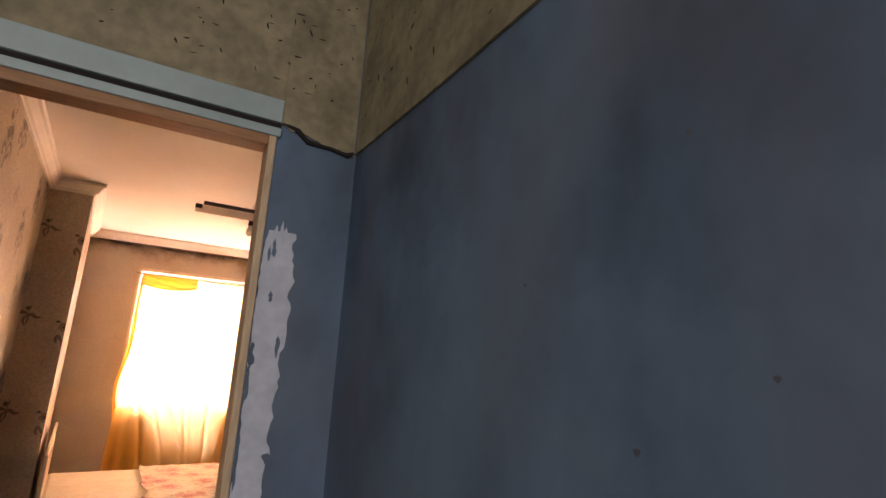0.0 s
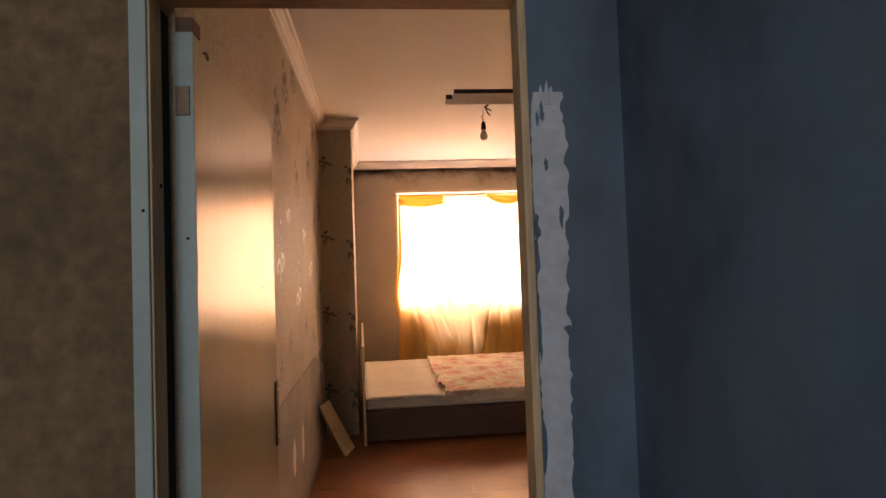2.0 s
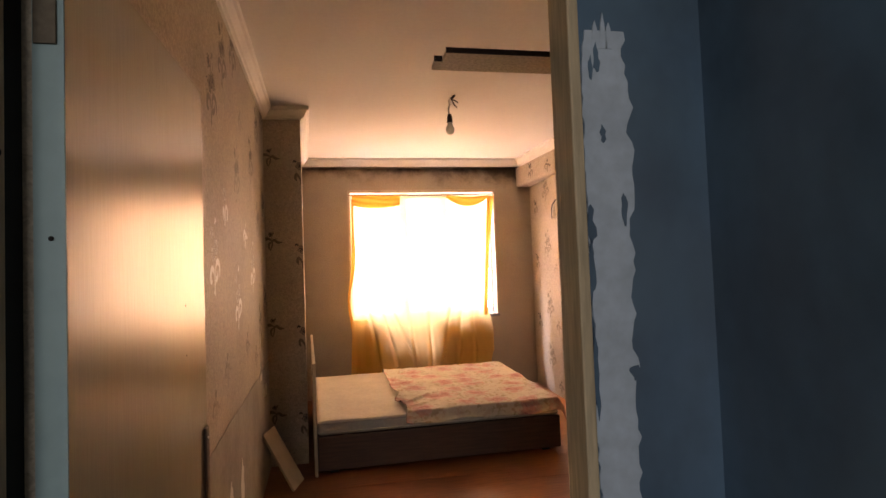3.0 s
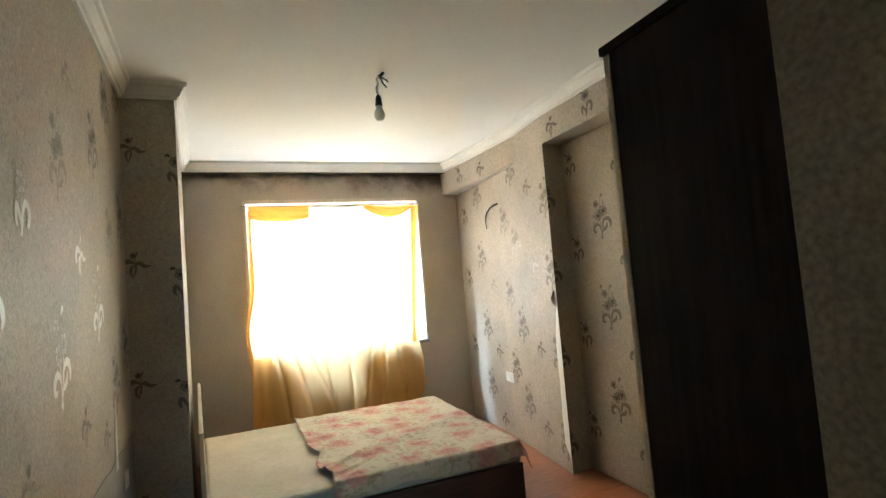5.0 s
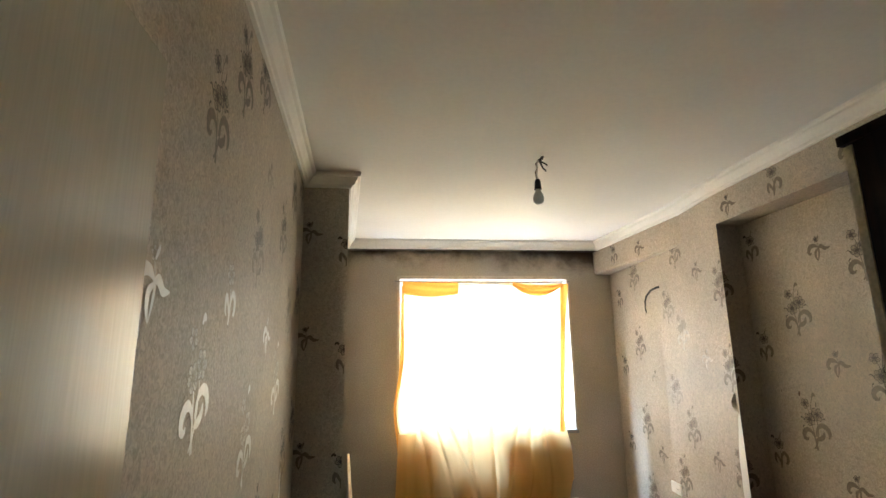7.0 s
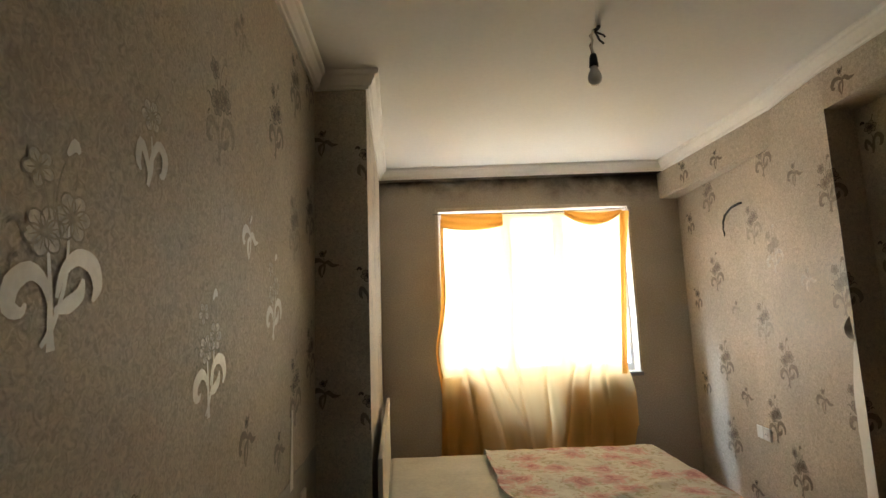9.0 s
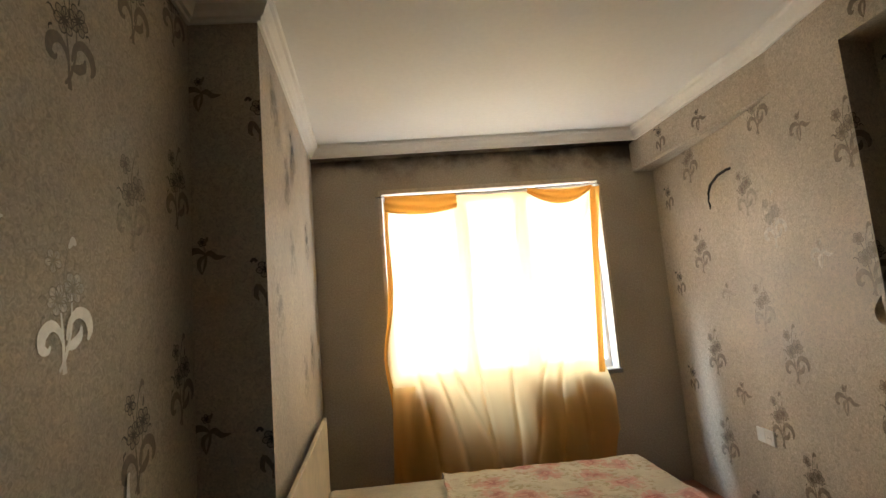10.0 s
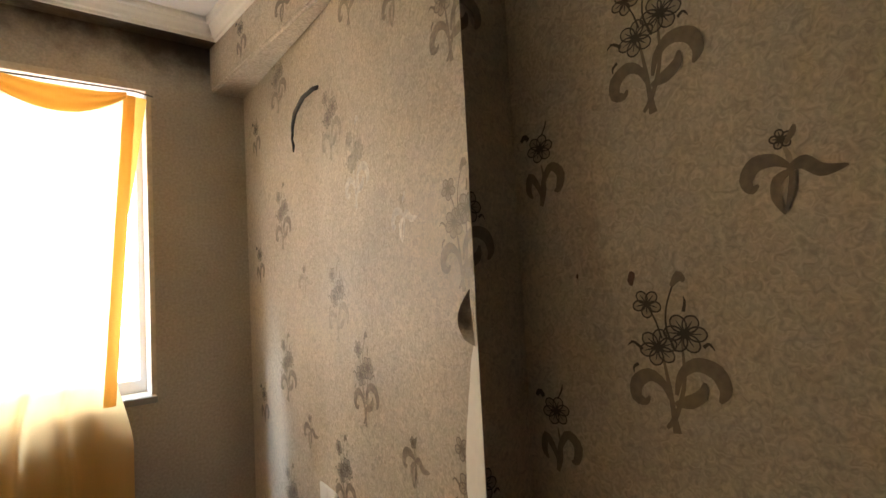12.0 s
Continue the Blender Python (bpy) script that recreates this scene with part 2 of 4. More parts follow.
def rose_sheet():
    """Cream bed sheet with a loose print of crimson and pink roses among olive leaves."""
    m = material("rose_print_cotton", (0.50, 0.455, 0.37), 0.9, grain=70, spread=0.05, stain=5, stain_by=0.05, bump=0.3)
    n, l = m.node_tree.nodes, m.node_tree.links
    b = n["Principled BSDF"]
    src = b.inputs["Base Color"].links[0].from_socket
    co = n.new("ShaderNodeTexCoord")

    def node(kind, **values):
        x = n.new(kind)
        for k, v in values.items():
            x.inputs[k].default_value = v
        return x

    def ramp(socket, a, c):
        r = n.new("ShaderNodeMapRange")
        r.inputs[1].default_value, r.inputs[2].default_value = a, c
        l.new(socket, r.inputs[0])
        return r.outputs[0]

    def times(p, q):
        x = n.new("ShaderNodeMath")
        x.operation = "MULTIPLY"
        l.new(p, x.inputs[0])
        l.new(q, x.inputs[1])
        return x.outputs[0]

    warp = node("ShaderNodeTexNoise", Scale=11, Detail=4)
    l.new(co.outputs["Object"], warp.inputs["Vector"])
    bent = n.new("ShaderNodeVectorMath")
    bent.operation = "MULTIPLY_ADD"
    bent.inputs[1].default_value = (0.16, 0.16, 0.0)
    l.new(warp.outputs["Color"], bent.inputs[0])
    l.new(co.outputs["Object"], bent.inputs[2])
    cells = node("ShaderNodeTexVoronoi", Scale=3.9, Randomness=0.8)
    petals = node("ShaderNodeTexVoronoi", Scale=26)
    small = node("ShaderNodeTexVoronoi", Scale=8.5, Randomness=1.0)
    for t in (cells, petals, small):
        t.voronoi_dimensions = "2D"
        l.new(bent.outputs[0], t.inputs["Vector"])
    grain = node("ShaderNodeTexNoise", Scale=30, Detail=3)
    l.new(co.outputs["Object"], grain.inputs["Vector"])
    leaf_zone = times(times(ramp(cells.outputs["Distance"], 0.64, 0.50), ramp(grain.outputs["Fac"], 0.52, 0.58)), ramp(cells.outputs["Distance"], 0.28, 0.40))
    bud = times(ramp(small.outputs["Distance"], 0.30, 0.18), ramp(grain.outputs["Fac"], 0.46, 0.54))
    rose = times(ramp(cells.outputs["Distance"], 0.46, 0.30), ramp(petals.outputs["Distance"], 0.62, 0.34))
    heart = times(ramp(cells.outputs["Distance"], 0.30, 0.12), ramp(petals.outputs["Distance"], 0.20, 0.46))
    for mask, colour, amount in ((leaf_zone, (0.27, 0.22, 0.11, 1), 0.6), (bud, (0.40, 0.24, 0.18, 1), 0.4), (rose, (0.50, 0.20, 0.18, 1), 0.6), (heart, (0.30, 0.045, 0.06, 1), 0.7)):
        g = n.new("ShaderNodeMath")
        g.operation = "MULTIPLY"
        g.inputs[1].default_value = amount
        l.new(mask, g.inputs[0])
        mx = n.new("ShaderNodeMix")
        mx.data_type = "RGBA"
        mx.inputs[7].default_value = colour
        l.new(g.outputs[0], mx.inputs[0])
        l.new(src, mx.inputs[6])
        src = mx.outputs[2]
    l.new(src, b.inputs["Base Color"])
    return m


M["roses"] = rose_sheet()

# ---------------------------------------------------------------- mesh helpers


def box(bm, x0, x1, y0, y1, z0, z1):
    v = [bm.verts.new((x, y, z)) for z in (z0, z1) for x, y in ((x0, y0), (x1, y0), (x1, y1), (x0, y1))]
    for f in ((3, 2, 1, 0), (4, 5, 6, 7), (0, 1, 5, 4), (1, 2, 6, 5), (2, 3, 7, 6), (3, 0, 4, 7)):
        bm.faces.new([v[i] for i in f])
    return bm


def prism(bm, outline, z0, z1):
    low, high = [[bm.verts.new((x, y, z)) for x, y in outline] for z in (z0, z1)]
    k = len(outline)
    bm.faces.new(low[::-1])
    bm.faces.new(high)
    for i in range(k):
        bm.faces.new((low[i], low[(i + 1) % k], high[(i + 1) % k], high[i]))
    return bm


def plate(bm, outline, thick, m):
    """A thin plate with the given outline (x, z), laid in its own plane and moved by m."""
    front = [bm.verts.new(m @ Vector((x, 0, z))) for x, z in outline]
    back = [bm.verts.new(m @ Vector((x, thick, z))) for x, z in outline]
    k = len(outline)
    bm.faces.new(front)
    bm.faces.new(back[::-1])
    for i in range(k):
        bm.faces.new((front[(i + 1) % k], front[i], back[i], back[(i + 1) % k]))
    return bm


def tube(bm, points, radii, sides=8, cap=True):
    """A round rod along points."""
    rings = []
    pts = [Vector(p) for p in points]
    for i, p in enumerate(pts):
        way = (pts[min(i + 1, len(pts) - 1)] - pts[max(i - 1, 0)]).normalized()
        side = way.orthogonal().normalized() if i == 0 else (side - way * side.dot(way)).normalized()
        up = way.cross(side)
        r = radii[i] if isinstance(radii, (list, tuple)) else radii
        rings.append([bm.verts.new(p + r * (math.cos(a) * side + math.sin(a) * up)) for a in (2 * math.pi * k / sides for k in range(sides))])
    for a, b in zip(rings, rings[1:]):
        for k in range(sides):
            bm.faces.new((a[k], a[(k + 1) % sides], b[(k + 1) % sides], b[k]))
    if cap:
        bm.faces.new(rings[0][::-1])
        bm.faces.new(rings[-1])
    return bm


def lathe(bm, profile, centre, sides=20):
    return tube(bm, [(centre[0], centre[1], centre[2] + z) for r, z in profile], [r for r, z in profile], sides)


def bevel(bm, size, segments=2):
    bmesh.ops.bevel(bm, geom=bm.edges[:], offset=size, segments=segments, affect="EDGES", profile=0.5)
    return bm


def mesh_of(name, bm, mat, smooth=False):
    bmesh.ops.recalc_face_normals(bm, faces=bm.faces[:])
    me = bpy.data.meshes.new(name)
    bm.to_mesh(me)
    bm.free()
    me.materials.append(mat)
    if smooth:
        for p in me.polygons:
            p.use_smooth = True
    return me


def part(name, bm, mat, parent=None, label="", smooth=False):
    ob = new(name, mesh_of(name, bm, mat, smooth))
    if parent:
        ob.parent = parent
    if label:
        ob["label"] = label
    return ob


def thing(name, label, category, at=(0, 0, 0), group=""):
    ob = new(name)
    ob.location = at
    return tagged(ob, label, category, group)


def setting(name, bm, mat, label, category, smooth=False):
    return tagged(part(name, bm, mat, smooth=smooth), label, category, kind="structure")


B = bmesh.new

# ---------------------------------------------------------------- the bedroom's shell
CEIL = 2.695
WALL_Y = 6.165
PIER_Y = 4.26
LEFT = lambda y: -0.285 - 0.053 * (y - 2.3)
RIGHT = lambda y: 2.314 + 0.095 * (y - 4.24) if y < 5.25 else 2.410 + 0.016 * (y - 5.25)
RECESS = 2.5
SOFFIT = 2.406

bm = prism(B(), [(LEFT(1.11), 1.11), (LEFT(PIER_Y), PIER_Y), (-0.75, PIER_Y), (-0.75, 1.11)], 0, CEIL)
wall_left = setting("wall_left", bm, M["wallpaper"], "beige textured wallpaper wall with flower print whitened by painted sheen", "wall")
bm = prism(B(), [(LEFT(PIER_Y), PIER_Y), (-0.115, PIER_Y), (-0.275, WALL_Y), (-0.75, WALL_Y), (-0.75, PIER_Y)], 0, CEIL)
wall_pier = setting("wall_pier", bm, M["wallpaper"], "projecting wall pier covered with beige flower wallpaper", "wall")
WX0, WX1, WZ0, WZ1 = 0.244, 1.961, 0.862, 2.328
bm = B()
for b in ((-0.75, WX0, 0, CEIL), (WX1, 2.8, 0, CEIL), (WX0, WX1, 0, WZ0), (WX0, WX1, WZ1, CEIL)):
    box(bm, b[0], b[1], WALL_Y, 6.46, b[2], b[3])
wall_window = setting("wall_window", bm, M["blotched_paper"], "window wall in beige paper with brown blotches towards the top", "wall")
setting("wall_window_top", box(B(), -0.272, 2.268, 6.066, WALL_Y, 2.6095, CEIL - 0.001), M["blotched_paper"], "boxed strip behind the cornice, in brown blotched paper", "wall")
bm = prism(B(), [(RIGHT(4.24), 4.24), (RECESS, 4.27), (2.8, 4.27), (2.8, WALL_Y), (RIGHT(WALL_Y), WALL_Y), (RIGHT(5.25), 5.25)], 0, CEIL)
prism(bm, [(RECESS, 1.32), (2.8, 1.32), (2.8, 4.27), (RECESS, 4.27)], 0, SOFFIT)
prism(bm, [(RIGHT(4.24), 1.32), (2.8, 1.32), (2.8, 4.27), (RECESS, 4.27), (RIGHT(4.24), 4.24)], SOFFIT, CEIL)
wall_right = setting("wall_right", bm, M["wallpaper"], "beige textured wallpaper wall with grey flower print and recess", "wall")
BEAM = lambda y: 2.258 + 0.0697 * (WALL_Y - y)
bm = prism(B(), [(BEAM(WALL_Y), WALL_Y), (BEAM(4.70), 4.70), (BEAM(4.70) + 0.02, 4.70), (2.43, WALL_Y)], 2.376, CEIL - 0.001)
bmesh.ops.bevel(bm, geom=[e for e in bm.edges if all(abs(v.co.x - BEAM(v.co.y)) < 0.001 and v.co.z < 2.4 for v in e.verts)], offset=0.012, segments=3, affect="EDGES")
beam = setting("wall_beam", bm, M["wallpaper"], "boxed beam under the ceiling covered with flower wallpaper", "beam")
bm = box(B(), -0.75, 2.8, 1.016, 6.46, CEIL, CEIL + 0.15)
setting("ceiling", bm, M["ceiling"], "smooth off-white painted bedroom ceiling", "ceiling")


def cornice(path, profile):
    """A moulding swept along the wall line, mitred at its corners; the room lies to the right of the path."""
    bm, rings = B(), []
    for i, p in enumerate(path):
        p = Vector(p)
        ways = []
        if i > 0:
            ways.append((p - Vector(path[i - 1])).normalized())
        if i < len(path) - 1:
            ways.append((Vector(path[i + 1]) - p).normalized())
        norms = [Vector((w.y, -w.x)) for w in ways]
        n = sum(norms, Vector((0, 0))).normalized()
        n = n / max(n.dot(norms[0]), 0.3)
        rings.append([bm.verts.new((p.x + n.x * d, p.y + n.y * d, z)) for d, z in profile])
    k = len(profile)
    for a, b in zip(rings, rings[1:]):
        for j in range(k):
            bm.faces.new((a[j], a[(j + 1) % k], b[(j + 1) % k], b[j]))
    bm.faces.new(rings[0])
    bm.faces.new(rings[-1][::-1])
    return bm


PROFILE = [(0.0, 2.607), (0.014, 2.607), (0.018, 2.618), (0.030, 2.623), (0.038, 2.642), (0.048, 2.658), (0.052, 2.666), (0.066, 2.670), (0.070, 2.680), (0.070, CEIL - 0.001), (0.0, CEIL - 0.001)]
bm = cornice([(LEFT(1.112), 1.112), (LEFT(PIER_Y), PIER_Y), (-0.115, PIER_Y), (-0.267, 6.064), (BEAM(6.064), 6.064), (BEAM(4.72), 4.72), (RIGHT(4.24), 4.24), (RIGHT(4.24), 1.447)], PROFILE)
setting("cornice", bm, M["cornice"], "moulded white plaster cornice round the ceiling", "cornice")

# floor: laminate boards
bm = box(B(), -0.75, 2.8, 1.0, 6.46, -0.12, -0.012)
floor = setting("floor", bm, M["gap"], "reddish brown laminate floor", "floor")

# ---------------------------------------------------------------- the wall between hall and bedroom, and the hall
DX0, DX1, DZ = -0.255, 0.605, 2.068
HALL_X = 0.828
bm = B()
for b in ((-1.6, DX0, 0, 2.8), (DX1, 0.98, 0, 2.8), (DX0, DX1, DZ, 2.8)):
    box(bm, b[0], b[1], 1.03, 1.11, b[2], b[3])
wall_door = setting("wall_door", bm, M["wallpaper"], "partition with plain beige wallpaper round the doorway", "wall")
bm = box(B(), 0.752, 2.8, 1.11, 1.445, 0, CEIL)
bmesh.ops.bevel(bm, geom=[e for e in bm.edges if all(v.co.x < 0.76 and v.co.y > 1.4 for v in e.verts)], offset=0.008, segments=3, affect="EDGES")
wall_stub = setting("wall_stub", bm, M["plain_paper"], "short wall beside the door in plain brownish wallpaper", "wall")
bm = B()
box(bm, DX1 + 0.0005, HALL_X, 1.016, 1.03, 0, 2.6)
wall_hall_end = setting("wall_hall_end", bm, M["blue"], "narrow blue-grey plastered wall strip beside the door frame", "wall")
bm = box(B(), HALL_X, 0.98, -2.6, 1.03, 0, 2.6)
wall_hall = setting("wall_hall", bm, M["blue"], "patchy blue-grey plastered hall wall", "wall")
bm = box(B(), -1.6, DX0 - 0.004, 1.016, 1.03, 0, 2.6)
box(bm, DX0 - 0.004, DX1 + 0.004, 1.016, 1.03, DZ + 0.03, 2.6)
setting("wall_hall_door", bm, M["hall_paper"], "scuffed brownish wallpaper beside the door", "wall")
setting("wall_hall_side", box(B(), -1.75, -1.6, -2.6, 1.03, 0, 2.6), M["hall_paper"], "scuffed brownish wallpaper on the hall wall", "wall")
# unseen end wall; its opening is added for the hall's fill light
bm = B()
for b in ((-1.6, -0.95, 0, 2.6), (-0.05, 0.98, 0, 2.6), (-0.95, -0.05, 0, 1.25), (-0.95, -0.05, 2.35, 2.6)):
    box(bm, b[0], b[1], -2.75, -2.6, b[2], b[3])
setting("wall_hall_back", bm, M["hall_paper"], "plain unseen hall end wall with an opening added for the fill light", "wall")
setting("ceiling_hall", box(B(), -1.75, 0.98, -2.75, 1.016, 2.6, 2.75), M["ceiling"], "plain hall ceiling", "ceiling")
setting("floor_hall", box(B(), -1.75, 0.98, -2.75, 1.0, -0.12, 0.0), M["hall_floor"], "dull brown hall floor covering", "floor")

# ---------------------------------------------------------------- window
window = tagged(new("window_1"), "white three-light plastic window behind a thin curtain", "window", kind="structure")
bm = B()
for b in ((WX0, WX1, WZ0, WZ0 + 0.06), (WX0, WX1, WZ1 - 0.06, WZ1), (WX0, WX0 + 0.032, WZ0 + 0.06, WZ1 - 0.06), (WX1 - 0.032, WX1, WZ0 + 0.06, WZ1 - 0.06)):
    box(bm, b[0], b[1], 6.30, 6.37, b[2], b[3])
part("window_frame", bm, M["pvc"], window)
for x in (0.865, 1.352):
    part("mullion", box(B(), x - 0.05, x + 0.05, 6.295, 6.372, WZ0 + 0.06, WZ1 - 0.06), M["pvc"], window)
for a, b in ((WX0 + 0.032, 0.815), (0.915, 1.302), (1.402, WX1 - 0.032)):
    p = part("pane", box(B(), a, b, 6.33, 6.336, WZ0 + 0.06, WZ1 - 0.06), M["glass"], window)
    p.visible_shadow = False
part("window_sill", bevel(box(B(), WX0 - 0.02, WX1 + 0.02, 6.145, 6.30, WZ0 - 0.035, WZ0 - 0.001), 0.006), M["sill"], window, "grey painted window sill")
bm = B()
for b in ((WX0 - 0.022, WX0 + 0.004, WZ0, WZ1 + 0.03), (WX1 - 0.004, WX1 + 0.018, WZ0, WZ1 + 0.03), (WX0 + 0.004, WX1 - 0.004, WZ1 - 0.004, WZ1 + 0.03)):
    box(bm, b[0], b[1], 6.157, 6.20, b[2], b[3])
part("reveal_trim", bm, M["bead"], window, "thin beige corner bead round the opening")
bm = B()
for b in ((WX0, WX0 + 0.004, WZ0, WZ1), (WX1 - 0.004, WX1, WZ0, WZ1), (WX0 + 0.004, WX1 - 0.004, WZ1 - 0.004, WZ1)):
    box(bm, b[0], b[1], 6.202, 6.298, b[2], b[3])
part("reveal", bm, M["pvc"], window, "white plastered reveal")
bm = B()
box(bm, 0.880, 0.910, 6.278, 6.295, 1.50, 1.56)
box(bm, 0.887, 0.903, 6.255, 6.278, 1.44, 1.53)
part("handle", bevel(bm, 0.003), M["black"], window, "small dark window handle")


bm = B()
bm.faces.new([bm.verts.new(p) for p in ((-60, 55, -30), (60, 55, -30), (60, 55, 26), (-60, 55, 26))])
haze = bpy.data.materials.new("bright_hazy_distance")
haze.use_nodes = True
hb = haze.node_tree.nodes["Principled BSDF"]
hb.inputs["Base Color"].default_value = (0, 0, 0, 1)
hb.inputs["Emission Color"].default_value, hb.inputs["Emission Strength"].default_value = (0.95, 0.98, 1.0, 1), 2.0
setting("backdrop", bm, haze, "bright hazy distance outside the window", "backdrop")

# ---------------------------------------------------------------- curtain
def sheet(nx, nz, place):
    bm = B()
    grid = [[bm.verts.new(place(i / nx, j / nz)) for i in range(nx + 1)] for j in range(nz + 1)]
    for j in range(nz):
        for i in range(nx):
            bm.faces.new((grid[j][i], grid[j][i + 1], grid[j + 1][i + 1], grid[j + 1][i]))
    return bm


def ease(a, b, x):
    t = min(max((x - a) / (b - a), 0.0), 1.0)
    return t * t * (3 - 2 * t)


def curtain_edge(v):
    """Left and right edge of the hanging cloth at the height share v (1: top)."""
    left = 0.258 + 0.022 * v - 0.05 * math.exp(-((v - 0.45) / 0.12) ** 2) - 0.02 * (1 - v)
    right = 1.90 - 0.10 * min((1 - v) / 0.66, 1.0) + 0.07 * ease(0.66, 0.88, 1 - v)
    return left, right


def curtain_place(u, v):
    left, right = curtain_edge(v)
    low = 0.13 + 0.02 * math.sin(9 * u) + 0.30 * ease(0.93, 1.0, u) ** 2
    high = 2.262 + 0.012 * math.sin(5.0 * u + 0.4) ** 2
    z = low + (high - low) * v
    x = left + (right - left) * u
    k = 1 - v
    y = 6.105 - 0.02 * ease(0.62, 0.9, k)
    y -= 0.095 * ease(0.45, 0.72, k) * ease(0.12, 0.30, u) * ease(0.72, 0.58, u)
    y += (0.003 + 0.012 * k) * math.sin(2 * math.pi * (u * 4.6 + 0.35 * k) + 1.2 * math.sin(5 * u))
    y += (0.001 + 0.004 * k) * math.sin(2 * math.pi * (u * 13.0 - 0.6 * k) + 2.0)
    # diagonal drags from the pinned corners
    for cu, slope, sgn in ((0.03, 0.30, 1), (0.03, 0.16, 1), (0.97, 0.12, -1), (0.97, 0.26, -1), (0.99, 0.42, -1), (0.0, 0.48, 1), (0.62, 0.10, -1), (0.36, 0.08, 1)):
        d = (u - cu) * sgn - slope * k
        y -= 0.030 * math.exp(-((d / 0.012) ** 2)) * ease(0, 0.12, k)
    y += 0.004 * noise.noise((x * 6, z * 5, 3.0))
    return (x, min(y, 6.128), z)


curtain = thing("curtain", "thin ochre curtain pinned over the window, hanging to the bed", "curtain")
part("cloth", sheet(150, 110, curtain_place), M["curtain"], curtain, smooth=True)


def edge_hem(side):
    def place(u, v):
        z = 0.2 + 2.04 * v if side < 0 else 0.86 + 1.40 * v
        share = (z - 0.13) / 2.13
        left, right = curtain_edge(share)
        x = (left - 0.012 + 0.040 * u * (0.6 + 0.4 * math.sin(7 * v) ** 2)) if side < 0 else (right - 0.044 + 0.048 * u)
        return (x, 6.068 - 0.015 * ease(0.2, 0.75, 1 - share) - 0.006 * math.sin(3.1 * u) - 0.003 * math.sin(5 * v), z)
    return sheet(6, 60, place)


def loose_fold(u, v):
    z = 0.16 + 0.72 * v
    x = 0.205 + 0.035 * v + (0.115 + 0.05 * v) * u
    return (x, 6.04 - 0.012 * math.sin(math.pi * u) + 0.006 * math.sin(9 * u + 4 * v), z)


part("side_fold", sheet(12, 30, loose_fold), M["curtain"], curtain, "second layer of cloth folded back at the edge", smooth=True)
part("side_hem", edge_hem(-1), M["swag"], curtain, "orange doubled curtain edge", smooth=True)
part("side_hem", edge_hem(1), M["swag"], curtain, "orange doubled curtain edge", smooth=True)


def swag(x0, x1, top0, top1, low0, sag):
    """A turned-over top hem that hangs in a shallow bow."""
    def place(u, v):
        bow = 4 * u * (1 - u)
        top = top0 + (top1 - top0) * u - 0.2 * sag * bow
        low = low0 - sag * bow
        z = low + (top - low) * v
        y = 6.055 - 0.014 * math.sin(math.pi * v) - 0.006 * math.sin(2 * math.pi * (2.2 * v + 0.7 * u)) + 0.003 * noise.noise((u * 6, v * 4, x0))
        return (x0 + (x1 - x0) * u, y, z)
    return sheet(40, 14, place)


def corner_tail(u, v):
    z = 1.72 + 0.55 * v
    return (1.862 + 0.022 * v + (0.012 + 0.06 * v) * u, 6.112 - 0.006 * math.sin(6 * v) - 0.004 * math.sin(3 * u), z)


part("side_hem", sheet(6, 24, corner_tail), M["swag"], curtain, "orange tail of cloth at the pinned corner", smooth=True)
part("top_hem", swag(0.275, 0.815, 2.285, 2.28, 2.165, 0.035), M["swag"], curtain, "turned-over orange top hem", smooth=True)
part("top_hem", swag(1.36, 1.865, 2.28, 2.27, 2.245, 0.105), M["swag"], curtain, "turned-over orange top hem, sagging", smooth=True)
bm = tube(B(), [(0.205, 6.15, 2.30), (0.25, 6.075, 2.287), (1.08, 6.072, 2.272), (1.90, 6.075, 2.287), (1.985, 6.15, 2.30)], 0.004, 6)
part("wire", bm, M["metal"], curtain, "taut curtain wire", smooth=True)

# ---------------------------------------------------------------- bed
bed = thing("bed", "low double bed, dark brown base, light headboard beside pier", "bed")
HEAD = lambda y: -0.052 - 0.083 * (y - 4.0)
part("base", bevel(prism(B(), [(HEAD(4.0) + 0.026, 4.0), (1.79, 4.0), (1.79, 5.64), (HEAD(5.64) + 0.026, 5.64)], 0.025, 0.265), 0.006), M["bed_base"], bed, "dark brown veneered bed box")
part("headboard", bevel(prism(B(), [(HEAD(3.97), 3.97), (HEAD(3.97) + 0.022, 3.97), (HEAD(5.68) + 0.022, 5.68), (HEAD(5.68), 5.68)], 0, 0.79), 0.004), M["board"], bed, "plain cream laminate headboard")
for x, y in ((0.08, 4.06), (1.68, 4.06), (0.05, 5.55), (1.68, 5.55)):
    part("foot", bevel(box(B(), x - 0.03, x + 0.03, y - 0.03, y + 0.03, 0, 0.026), 0.004), M["black"], bed)


def soft_block(x0, x1, y0, y1, z0, z1, r, nx, ny, bumps):
    """A padded block with rounded rims and a slightly uneven top."""
    bm = box(B(), x0, x1, y0, y1, z0, z1)
    bmesh.ops.bevel(bm, geom=bm.edges[:], offset=r, segments=4, affect="EDGES", profile=0.6)
    bmesh.ops.subdivide_edges(bm, edges=[e for e in bm.edges if e.calc_length() > 0.3], cuts=nx, use_grid_fill=True)
    for v in bm.verts:
        if v.co.z > z1 - r * 0.3:
            v.co.z += bumps * noise.noise((v.co.x * 4, v.co.y * 4, 1.0))
    return bm


